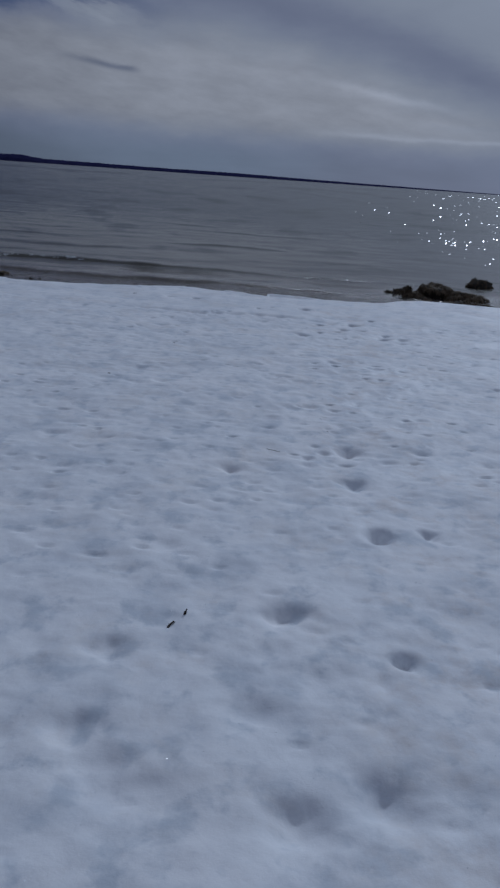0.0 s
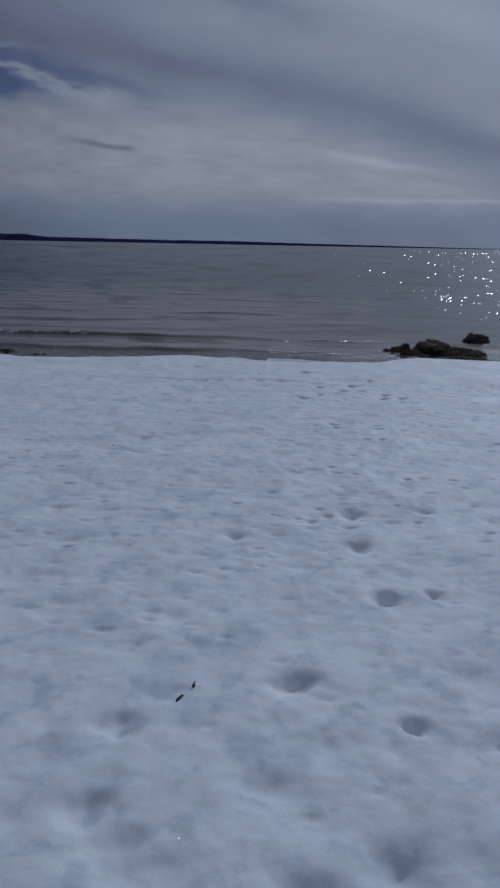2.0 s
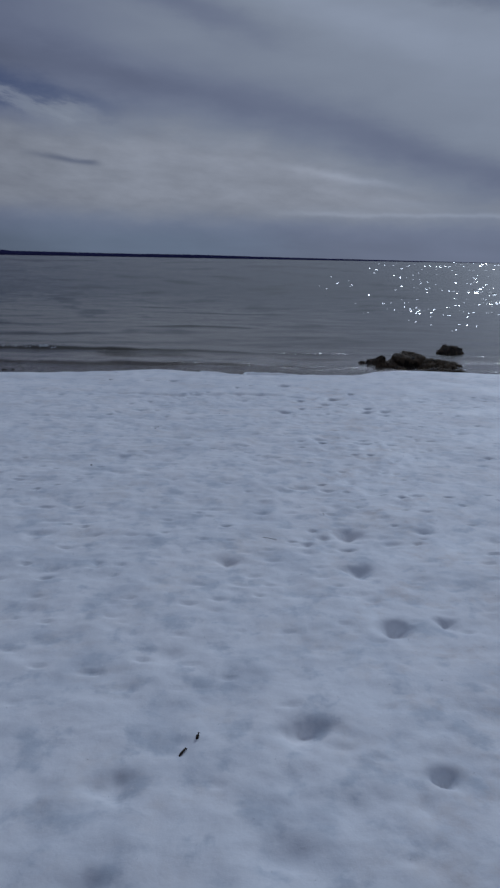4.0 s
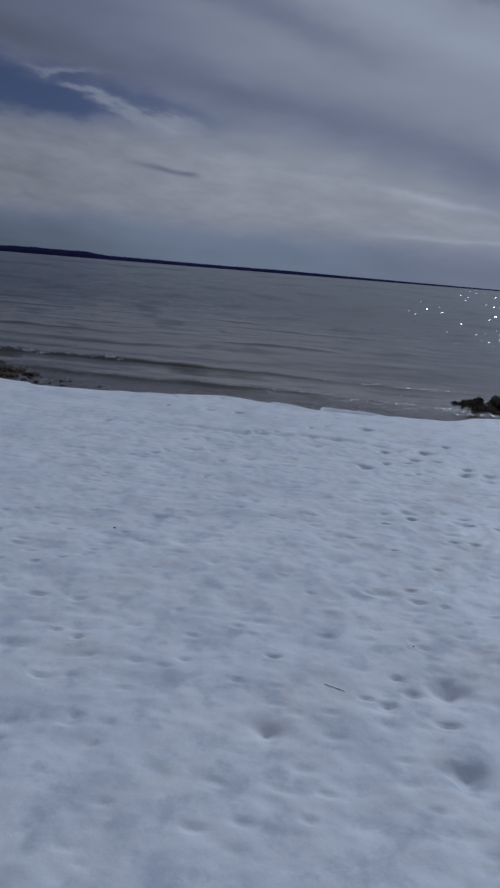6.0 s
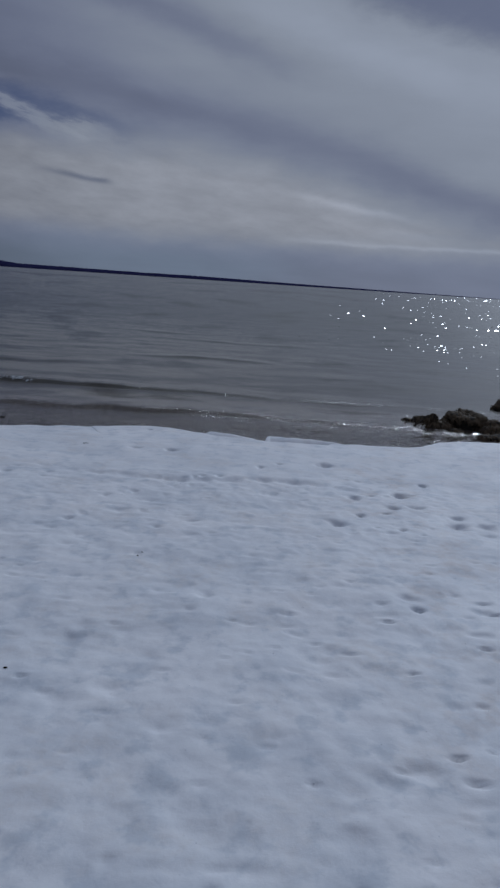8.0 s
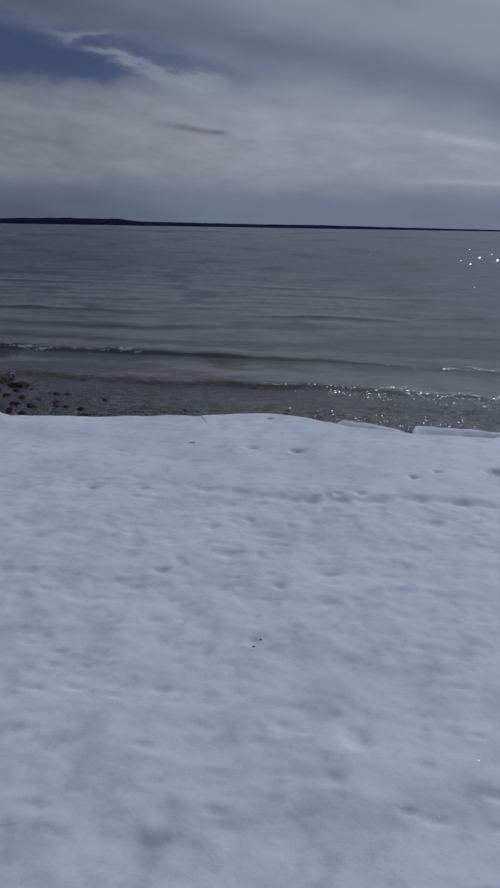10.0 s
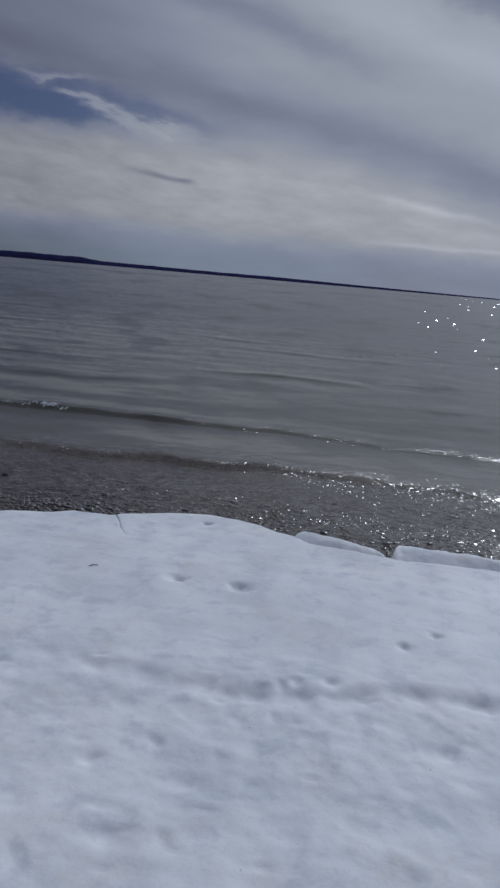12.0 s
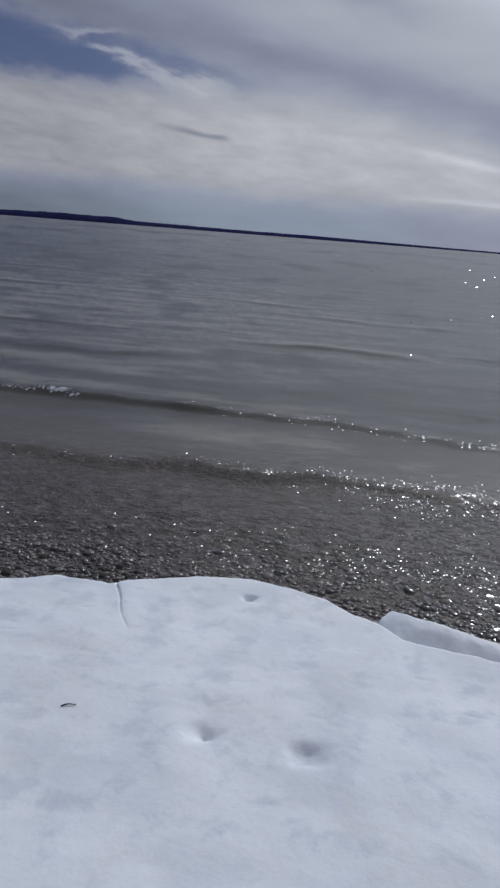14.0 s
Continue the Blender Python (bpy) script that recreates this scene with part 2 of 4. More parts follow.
# Prints and melt hollows farther on: x, y, half width, depth.
PRINTS_ON = (
    (-0.63, 3.47, 0.027, 0.025), (0.68, 3.48, 0.06, 0.05), (0.03, 3.57, 0.057, 0.035), (0.44, 3.68, 0.04, 0.02), (-0.54, 3.75, 0.034, 0.012),
    (-1.06, 3.86, 0.041, 0.02), (0.22, 3.94, 0.06, 0.012), (0.7, 3.99, 0.065, 0.055), (1.14, 4.05, 0.041, 0.02), (0.59, 4.34, 0.019, 0.02),
    (-0.46, 4.34, 0.022, 0.02), (0.68, 4.42, 0.039, 0.02), (0.21, 4.48, 0.043, 0.02), (1.08, 4.53, 0.03, 0.02), (0.37, 4.72, 0.053, 0.03),
    (0.49, 4.81, 0.048, 0.035), (0, 4.91, 0.066, 0.03), (0.82, 4.96, 0.04, 0.025), (-0.38, 4.97, 0.05, 0.02))
# Melt hollows half way to the water: x, y, half width, depth.
MELT = (
    (0.85, 5.01, 0.059, 0.03), (-0.79, 5.1, 0.054, 0.02), (-0.61, 5.19, 0.053, 0.025), (0.22, 5.48, 0.057, 0.02), (-0.84, 5.57, 0.052, 0.025),
    (0.25, 5.57, 0.052, 0.02), (-0.62, 5.66, 0.042, 0.02), (-0.47, 5.68, 0.046, 0.02), (-0.82, 5.7, 0.038, 0.02), (0.13, 5.71, 0.033, 0.02),
    (-0.38, 5.89, 0.031, 0.02), (0.74, 6.04, 0.024, 0.03), (-0.3, 6.07, 0.04, 0.03), (-0.55, 6.12, 0.03, 0.02), (-0.31, 6.12, 0.033, 0.02),
    (0.73, 6.19, 0.042, 0.02), (-0.72, 6.6, 0.022, 0.02), (-1.13, 6.68, 0.042, 0.02), (-1.12, 6.88, 0.036, 0.02), (-1.31, 6.94, 0.037, 0.02),
    (-0.45, 6.96, 0.044, 0.02))
# Prints and pits short of the crusty rim: x, y, half width, depth.
TRACK = (
    (-1.38, 7, 0.027, 0.02), (-1.82, 7, 0.039, 0.02), (-0.67, 7.09, 0.028, 0.03), (-1.24, 7.14, 0.032, 0.035), (-1.18, 7.26, 0.036, 0.02),
    (0.92, 7.31, 0.024, 0.02), (0.5, 7.37, 0.051, 0.03), (-0.96, 7.38, 0.037, 0.025), (-0.81, 7.41, 0.02, 0.025), (1.54, 7.5, 0.051, 0.02),
    (-0.78, 7.66, 0.033, 0.02), (1.39, 7.69, 0.039, 0.02), (-1.1, 7.69, 0.023, 0.025), (-0.7, 7.78, 0.035, 0.02), (0.95, 7.81, 0.035, 0.02),
    (-0.93, 7.82, 0.033, 0.03))
# Pits along the rim and on the icy shelf: x, y, half width, depth.
RIM = (
    (0.01, 7.99, 0.044, 0.02), (0.09, 7.99, 0.037, 0.03), (-0.66, 8.01, 0.019, 0.02), (-0.54, 8.04, 0.019, 0.02),
    (-0.19, 8.24, 0.031, 0.03), (-0.61, 8.24, 0.029, 0.02), (-0.53, 8.26, 0.021, 0.035), (-0.46, 8.29, 0.023, 0.03), (-0.33, 8.32, 0.032, 0.035),
    (-0.01, 8.72, 0.029, 0.02), (0.15, 8.87, 0.03, 0.02), (0.56, 8.98, 0.054, 0.03), (-0.8, 9.17, 0.052, 0.03), (-1.13, 9.19, 0.041, 0.03),
    (-1.13, 10.18, 0.023, 0.03))
# Narrow dark dents along the trodden side: x, y, half width, depth.
DENTS = (
    (1.32, 8.52, 0.032, 0.033), (0.68, 7.61, 0.038, 0.028), (1.08, 8.20, 0.055, 0.03), (1.34, 7.51, 0.051, 0.03), (0.70, 8.04, 0.044, 0.032), (1.13, 7.90, 0.047, 0.027))


def snow_z(x, y):
    """The top of the snow: drifts, melt dimples, footprints, a crusty rim and a smooth icy shelf by the water."""
    rim = 8.28 + 0.09 * np.sin(x * 3.1 + 1.0) + 0.08 * bumpy(x * 2.3, x * 0 + 0.5, 70)
    shelf = smooth(y, rim - 0.02, rim + 0.07)
    rough = 1 - 0.78 * smooth(y, 8.2, 8.7)
    worn = 1 - 0.55 * smooth(y, 5.0, 6.5) * (1 - smooth(x, 0.2, 0.9)) - 0.5 * (1 - smooth(y, 2.5, 3.6))
    patch = 0.45 + 0.55 * smooth(layered(x * 0.9, y * 1.1, 2, 90), -0.25, 0.35)
    z = 0.022 * layered(x * 0.45, y * 0.45, 2, 1) + 0.016 * layered(x * 1.6, y * 1.9, 3, 5)
    z = z + rough * (0.0095 * layered(x * 4.4, y * 4.6, 3, 9) + 0.0034 * layered(x * 13, y * 14, 2, 12))
    z = z - rough * worn * patch * (0.014 * pits(x, y, 0.33, 0.035, 0.09, 0.5, 20, 1.4) + 0.018 * pits(x, y, 0.23, 0.018, 0.038, 0.36, 30, 2.0) + 0.032 * pits(x, y, 0.13, 0.011, 0.019, 0.24, 50, 2.2))
    wx, wy = x + 0.022 * layered(x * 13, y * 13, 2, 95), y + 0.022 * layered(x * 13, y * 13, 2, 97)
    for cx, cy, r, deep in PRINTS_START + PRINTS_ON + MELT + TRACK + RIM + DENTS:
        near = (np.abs(x - cx) < 0.4) & (np.abs(y - cy) < 0.4)
        # The far wall of a hollow is steep, the near one runs out.
        long = max(0.8 * r, 0.024) if cy > 5 else 0.85 * r
        d = ((wx[near] - cx) / r) ** 2 + ((wy[near] - cy) / np.where(wy[near] < cy, 1.35 * long, 0.9 * long)) ** 2
        z[near] -= deep * (1.0 if deep > 0.029 and cy < 4.4 else 1.2 if cx > 0.3 and cy > 5.6 else 1.05 if cy > 8.6 else 0.42 if 8.0 < cy < 8.36 else 0.55) * np.exp(-0.8 * d**1.1)
    span = np.exp(-(((x + 0.35) / 1.1) ** 4))
    z = z + span * (0.010 * shelf - 0.024 * np.exp(-(((y - rim + 0.03) / 0.05) ** 2)) * np.clip(1.3 * layered(x * 6, y * 4, 2, 75) + 0.5, 0, 1))
    # The crack that runs in from the edge.
    along = (10.16 - y) / 0.42
    line = -1.745 + 0.19 * along + 0.008 * np.sin(along * 7)
    fade = smooth(along, -0.3, 0.0) * (1 - smooth(along, 0.85, 1.05))
    z = z - fade * (0.014 * (1.1 - 0.8 * along) * np.exp(-(((x - line) / (0.0038 - 0.0018 * np.clip(along, 0, 1))) ** 2)) - 0.003 * smooth(x, line - 0.005, line + 0.03) * np.exp(-(((x - line) / 0.2) ** 2)))
    return z - 0.03 * smooth(y, 9.3, 10.3)


# ---- materials ----
def material(name):
    m = bpy.data.materials.new(name)
    m.use_nodes = True
    g = Graph(m.node_tree)
    return m, g, m.node_tree.nodes["Principled BSDF"], g.node("ShaderNodeTexCoord").outputs["Object"]


def make_snow():
    m, g, b, at = material("old_snow")
    broad, fine = g.noise(at, 1.3, 4.0, 0.55), g.noise(at, 38.0, 3.0, 0.6)
    grain = g.noise(at, 260.0, 2.0, 0.6)
    colour = g.mix(g.ramp(broad, 0.35, 0.7), (0.87, 0.89, 0.91), (0.935, 0.94, 0.945))
    colour = g.mix(g.mul(g.ramp(fine, 0.55, 0.8), 0.35), colour, (0.72, 0.75, 0.80))
    soaked = g.noise(at, 3.2, 5.0, 0.6, 0.2)
    # Wetter, greyer patches; thinned towards the edge to paint in grazing-view brightness.
    near = g.ramp(g.split(at)[1], 1.0, 8.6, 1.2, 0.75)
    blot = g.noise(at, 6.5, 4.0, 0.6, 0.15)
    colour = g.mix(g.mul(g.ramp(soaked, 0.44, 0.66), g.mul(near, 0.5)), colour, (0.66, 0.70, 0.755))
    colour = g.mix(g.mul(g.ramp(blot, 0.5, 0.68), g.mul(near, 0.7)), colour, (0.6, 0.65, 0.71))
    # Sand trodden into the snow along the footprints.
    x, y, z = g.split(at)
    track = g.mul(g.bell(x, 1.0, 0.55), g.ramp(y, 8.6, 9.4, 1.0, 0.0))
    sand = g.mul(g.mul(g.ramp(g.noise(at, 4.0, 5.0, 0.65), 0.5, 0.68), track), 0.42)
    colour = g.mix(sand, colour, (0.62, 0.55, 0.5))
    # A faint film of blown dust.
    dust = g.mul(g.ramp(g.noise(at, 2.1, 5.0, 0.65, 0.4), 0.48, 0.68), g.ramp(g.noise(at, 17.0, 3.0, 0.6), 0.35, 0.65, 0.3, 1.0))
    colour = g.mix(g.mul(dust, 0.42), colour, (0.76, 0.72, 0.68))
    g.put(b.inputs["Base Color"], colour)
    g.put(b.inputs["Roughness"], g.ramp(broad, 0.3, 0.7, 0.5, 0.75))
    b.inputs["IOR"].default_value = 1.31
    b.inputs["Specular IOR Level"].default_value = 0.3
    g.put(b.inputs["Normal"], g.bump(g.add(g.mul(fine, 0.82), g.mul(grain, 0.18)), 0.34, 0.006))
    return m


def make_water():
    m, g, b, at = material("lake_water")
    x, y, z = g.split(at)
    # Clear over the shingle, murky farther out.
    # Broken white foam on the crests that tumble.
    froth = g.node("ShaderNodeAttribute")
    froth.attribute_name = "foam"
    bubble = g.add(g.mul(g.noise(at, 5.0, 3.0, 0.6), 0.5), g.mul(g.noise(at, 30.0, 3.0, 0.65), 0.5))
    foam = g.ramp(g.add(froth.outputs["Fac"], g.mul(g.sub(bubble, 0.5), 5.0)), 0.85, 1.3)
    foam = g.mul(foam, g.ramp(froth.outputs["Fac"], 0.03, 0.25))
    g.put(b.inputs["Transmission Weight"], g.mul(g.ramp(y, 11.5, 15.5, 0.93, 0.0), g.sub(1.0, foam)))
    murk = g.noise(at, 0.15, 3.0, 0.5)
    lake = g.mix(g.ramp(y, 11.0, 15.0), (0.385, 0.335, 0.295), g.mix(g.ramp(y, 13.5, 28.0), g.mix(murk, (0.066, 0.062, 0.049), (0.084, 0.078, 0.061)), g.mix(murk, (0.05, 0.053, 0.042), (0.068, 0.071, 0.056))))
    g.put(b.inputs["Base Color"], g.mix(g.mul(foam, 0.8), lake, (0.72, 0.75, 0.76)))
    b.inputs["IOR"].default_value = 1.33
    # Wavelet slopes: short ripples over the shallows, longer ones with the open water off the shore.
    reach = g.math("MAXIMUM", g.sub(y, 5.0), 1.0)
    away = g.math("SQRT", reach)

    def slopes(v, scale, detail, much):
        n = g.node("ShaderNodeTexNoise")
        g.put(n.inputs["Vector"], v)
        n.inputs["Scale"].default_value, n.inputs["Detail"].default_value, n.inputs["Roughness"].default_value = scale, detail, 0.6
        low = g.node("ShaderNodeVectorMath", op="SUBTRACT")
        g.put(low.inputs[0], n.outputs["Color"])
        low.inputs[1].default_value = (0.5, 0.5, 0.5)
        size = g.node("ShaderNodeVectorMath", op="MULTIPLY")
        g.put(size.inputs[0], low.outputs[0])
        size.inputs[1].default_value = (0.75 * much, much, 0.0)
        return size.outputs[0]

    def plus(a, b):
        n = g.node("ShaderNodeVectorMath", op="ADD")
        g.put(n.inputs[0], a)
        g.put(n.inputs[1], b)
        return n.outputs[0]

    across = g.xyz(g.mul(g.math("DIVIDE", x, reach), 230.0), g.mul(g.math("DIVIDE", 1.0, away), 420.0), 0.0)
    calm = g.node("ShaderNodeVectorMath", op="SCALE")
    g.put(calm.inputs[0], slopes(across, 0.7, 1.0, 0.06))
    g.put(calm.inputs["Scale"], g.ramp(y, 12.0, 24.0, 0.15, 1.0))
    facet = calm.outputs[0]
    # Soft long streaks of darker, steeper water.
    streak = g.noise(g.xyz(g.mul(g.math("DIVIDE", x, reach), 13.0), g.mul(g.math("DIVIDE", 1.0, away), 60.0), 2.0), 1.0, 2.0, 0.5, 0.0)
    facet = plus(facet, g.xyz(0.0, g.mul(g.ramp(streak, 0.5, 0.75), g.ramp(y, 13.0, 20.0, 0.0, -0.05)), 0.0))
    facet = plus(facet, g.xyz(0.0, g.ramp(y, 12.5, 45.0, -0.01, -0.085), 0.0))
    heave = g.node("ShaderNodeVectorMath", op="SCALE")
    g.put(heave.inputs[0], slopes(g.xyz(g.mul(x, 0.35), g.mul(y, 0.8), 4.0), 1.0, 2.0, 0.36))
    g.put(heave.inputs["Scale"], g.ramp(y, 12.5, 20.0, 1.0, 0.14))
    swell = heave.outputs[0]
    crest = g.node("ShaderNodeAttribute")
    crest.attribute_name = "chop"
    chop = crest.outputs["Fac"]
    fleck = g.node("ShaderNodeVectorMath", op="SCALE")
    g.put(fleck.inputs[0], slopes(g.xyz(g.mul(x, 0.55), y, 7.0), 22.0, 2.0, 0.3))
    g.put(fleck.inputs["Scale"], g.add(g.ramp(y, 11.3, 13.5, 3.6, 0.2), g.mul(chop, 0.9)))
    ripple = fleck.outputs[0]
    # Here and there, in patches of livelier water, a small steep wavelet.
    cells = g.node("ShaderNodeTexVoronoi")
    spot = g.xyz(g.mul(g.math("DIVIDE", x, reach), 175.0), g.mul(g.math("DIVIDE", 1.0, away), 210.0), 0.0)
    g.put(cells.inputs["Vector"], spot)
    cells.inputs["Scale"].default_value = 1.0
    pick = g.split(cells.outputs["Color"])
    gust = g.split(spot)
    lively = g.mul(g.ramp(g.noise(g.xyz(g.mul(gust[0], 0.07), g.mul(gust[1], 0.3), 1.0), 1.0, 2.0, 0.5), 0.42, 0.6), g.mul(g.ramp(y, 19.0, 31.0), g.bend(g.math("DIVIDE", x, reach), (-0.02, 0.0), (0.05, 0.12), (0.17, 0.16), (0.34, 1.0))))
    steep = g.mul(g.math("LESS_THAN", pick[2], g.mul(lively, 0.4)), g.ramp(g.sub(cells.outputs["Distance"], g.mul(g.math("POWER", g.mul(pick[2], 4.0), 3.0), 0.2)), 0.15, 0.25, 1.0, 0.0))
    lean = g.node("ShaderNodeVectorMath", op="SCALE")
    g.put(lean.inputs[0], g.xyz(g.add(g.mul(pick[0], 0.32), 0.02), g.sub(g.mul(pick[1], 0.12), 0.33), 0.0))
    g.put(lean.inputs["Scale"], steep)
    facet = plus(facet, lean.outputs[0])
    # Crisp little ripples where the crests run up and on the thin film over the shingle.
    sway = g.add(y, g.mul(g.sub(g.noise(at, 0.8, 2.0, 0.5), 0.5), 0.6))
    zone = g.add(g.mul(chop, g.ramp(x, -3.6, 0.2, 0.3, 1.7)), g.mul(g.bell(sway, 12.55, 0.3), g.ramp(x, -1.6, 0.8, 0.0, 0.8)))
    zone = g.add(zone, g.mul(g.bell(sway, 11.15, 0.18), g.ramp(x, -2.6, 0.4, 0.1, 0.8)))
    zone = g.add(zone, g.mul(g.bell(sway, 13.35, 0.22), g.ramp(x, 1.5, 2.6, 0.0, 1.5)))
    zone = g.math("MULTIPLY", zone, g.ramp(g.noise(at, 2.2, 3.0, 0.6), 0.34, 0.5), clamp=True)
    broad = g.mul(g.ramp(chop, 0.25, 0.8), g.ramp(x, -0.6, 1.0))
    spray = 0.0
    for much, scale, squeeze in ((zone, 68.0, 0.6), (g.mul(broad, 0.7), 24.0, 0.32)):
        crisp = g.node("ShaderNodeTexVoronoi")
        g.put(crisp.inputs["Vector"], g.xyz(x, g.mul(y, squeeze), 0.0))
        crisp.inputs["Scale"].default_value = scale
        tip = g.split(crisp.outputs["Color"])
        drop = g.mul(g.math("LESS_THAN", tip[2], g.mul(much, 0.95)), g.ramp(crisp.outputs["Distance"], 0.32, 0.48, 1.0, 0.0))
        tipped = g.node("ShaderNodeVectorMath", op="SCALE")
        g.put(tipped.inputs[0], g.xyz(g.mul(g.sub(tip[0], 0.15), g.ramp(x, -4.0, 0.0, 0.95, 0.55)), g.sub(g.mul(tip[1], 0.30), 0.30), 0.0))
        g.put(tipped.inputs["Scale"], drop)
        facet = plus(facet, tipped.outputs[0])
        spray = g.math("MAXIMUM", spray, drop)
    g.put(b.inputs["Roughness"], g.ramp(g.math("MAXIMUM", steep, spray), 0.0, 1.0, g.ramp(y, 11.0, 15.0, 0.11, 0.185), 0.24))
    n = g.node("ShaderNodeVectorMath", op="NORMALIZE")
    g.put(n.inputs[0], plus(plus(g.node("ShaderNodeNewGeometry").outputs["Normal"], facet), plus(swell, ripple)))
    g.put(b.inputs["Normal"], n.outputs[0])
    return m


def make_shingle(name, dark, light, wet=0.35, scale=1.0):
    m, g, b, at = material(name)
    info = g.node("ShaderNodeNewGeometry").outputs["Random Per Island"]
    broad, fine = g.noise(at, 9.0 * scale, 4.0, 0.6), g.noise(at, 90.0 * scale, 3.0, 0.6)
    colour = g.mix(info, dark, light)
    colour = g.mix(g.ramp(broad, 0.4, 0.7), colour, tuple(0.6 * c for c in dark))
    # An olive brown film of weed on the stones at one end of the beach.
    x, y, z = g.split(at)
    weed = g.mul(g.mul(g.bell(x, -5.0, 1.1), g.bell(y, 12.3, 0.8)), g.ramp(g.noise(at, 1.6, 4.0, 0.6), 0.35, 0.55))
    colour = g.mix(g.mul(weed, 0.9), colour, (0.045, 0.036, 0.016))
    g.put(b.inputs["Base Color"], colour)
    g.put(b.inputs["Roughness"], g.ramp(fine, 0.3, 0.7, wet - 0.15, wet + 0.15))
    g.put(b.inputs["Normal"], g.bump(fine, 0.4, 0.004))
    return m


def make_loose():
    """Wet pebbles, each of its own shade from slate grey to tan."""
    m, g, b, at = material("loose_pebble")
    pick = g.node("ShaderNodeObjectInfo").outputs["Random"]
    vein = g.noise(at, 3.0, 4.0, 0.6)
    colour = g.mix(pick, (0.05, 0.05, 0.05), (0.2, 0.18, 0.15))
    colour = g.mix(g.mul(g.ramp(vein, 0.5, 0.7), 0.5), colour, (0.07, 0.062, 0.052))
    g.put(b.inputs["Base Color"], colour)
    g.put(b.inputs["Roughness"], g.ramp(vein, 0.3, 0.7, 0.16, 0.38))
    return m


def make_plain(name, one, two, rough, scale, relief=0.004):
    m, g, b, at = material(name)
    broad, fine = g.noise(at, scale, 4.0, 0.6), g.noise(at, scale * 8, 3.0, 0.6)
    g.put(b.inputs["Base Color"], g.mix(g.ramp(g.add(g.mul(broad, 0.6), g.mul(fine, 0.4)), 0.35, 0.65), one, two))
    b.inputs["Roughness"].default_value = rough
    g.put(b.inputs["Normal"], g.bump(fine, 0.6, relief))
    return m


SNOW, WATER, LOOSE = make_snow(), make_water(), make_loose()
BED = make_shingle("shingle_bed", (0.096, 0.085, 0.078), (0.137, 0.121, 0.11), 0.45)
PEBBLE = make_shingle("wet_pebbles", (0.071, 0.063, 0.058), (0.192, 0.165, 0.15), 0.35)
ROCK, WEED = make_plain("wet_rock", (0.024, 0.021, 0.017), (0.065, 0.055, 0.043), 0.85, 7.0), make_plain("brown_weed", (0.05, 0.038, 0.024), (0.16, 0.12, 0.072), 0.8, 9.0)
BARK = make_plain("dark_bark", (0.02, 0.016, 0.013), (0.06, 0.045, 0.035), 0.8, 60.0, 0.001)
for _m in (ROCK, WEED, BARK):
    _m.node_tree.nodes["Principled BSDF"].inputs["Specular IOR Level"].default_value = 0.25
STRAW = make_plain("dry_stalk", (0.08, 0.06, 0.045), (0.18, 0.14, 0.10), 0.8, 60.0, 0.001)
# The blue haze of the distance is put into the woods' colour.
WOODS = make_plain("haze_blue_woods", (0.022, 0.022, 0.07), (0.034, 0.034, 0.095), 0.95, 0.02, 0.5)
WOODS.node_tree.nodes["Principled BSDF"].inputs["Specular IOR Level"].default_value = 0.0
FLAKE = material("ice_crystal")[0]
_flake = FLAKE.node_tree.nodes["Principled BSDF"].inputs
_flake["Base Color"].default_value, _flake["Roughness"].default_value = (0.9, 0.93, 0.96, 1), 0.08


# ---- mesh helpers ----
def mesh_object(name, verts, faces, mat, parent=None, soft=True):
    me = bpy.data.meshes.new(name)
    me.from_pydata(verts if isinstance(verts, list) else verts.tolist(), [], faces if isinstance(faces, list) else faces.tolist())
    me.materials.append(mat)
    if soft:
        me.polygons.foreach_set("use_smooth", [True] * len(me.polygons))
    me.update()
    ob = new(name, me)
    if parent:
        ob.parent = parent
    return ob


def sheet_faces(rows, columns):
    a = (np.arange(rows - 1)[:, None] * columns + np.arange(columns - 1)[None, :]).ravel()
    return np.stack([a, a + 1, a + 1 + columns, a + columns], 1)


def spread(start, stop, step, grow):
    """Places from start to stop whose steps grow."""
    out, way = [start], 1 if stop > start else -1
    while (stop - out[-1]) * way > 0:
        out.append(out[-1] + way * step)
        step *= grow
    out[-1] = stop
    return out


# ---- ground, snow, water, far shore ----
def build_ground():
    xs = np.array(spread(-9, -4950, 0.3, 1.18)[::-1] + list(np.arange(-8.9, 9, 0.1)) + spread(9, 4950, 0.3, 1.18))
    ys = np.array(spread(9.4, -4950, 0.1, 1.25)[::-1] + list(np.arange(9.5, 16, 0.1)) + spread(16.1, 4950, 0.15, 1.15))
    x, y = np.meshgrid(xs, ys)
    z = bed_z(x, y)
    ob = mesh_object("ground", np.stack([x, y, z], -1).reshape(-1, 3), sheet_faces(len(ys), len(xs)), BED)
    tagged(ob, "wet dark grey shingle beach sloping under the water", "ground", kind="structure")


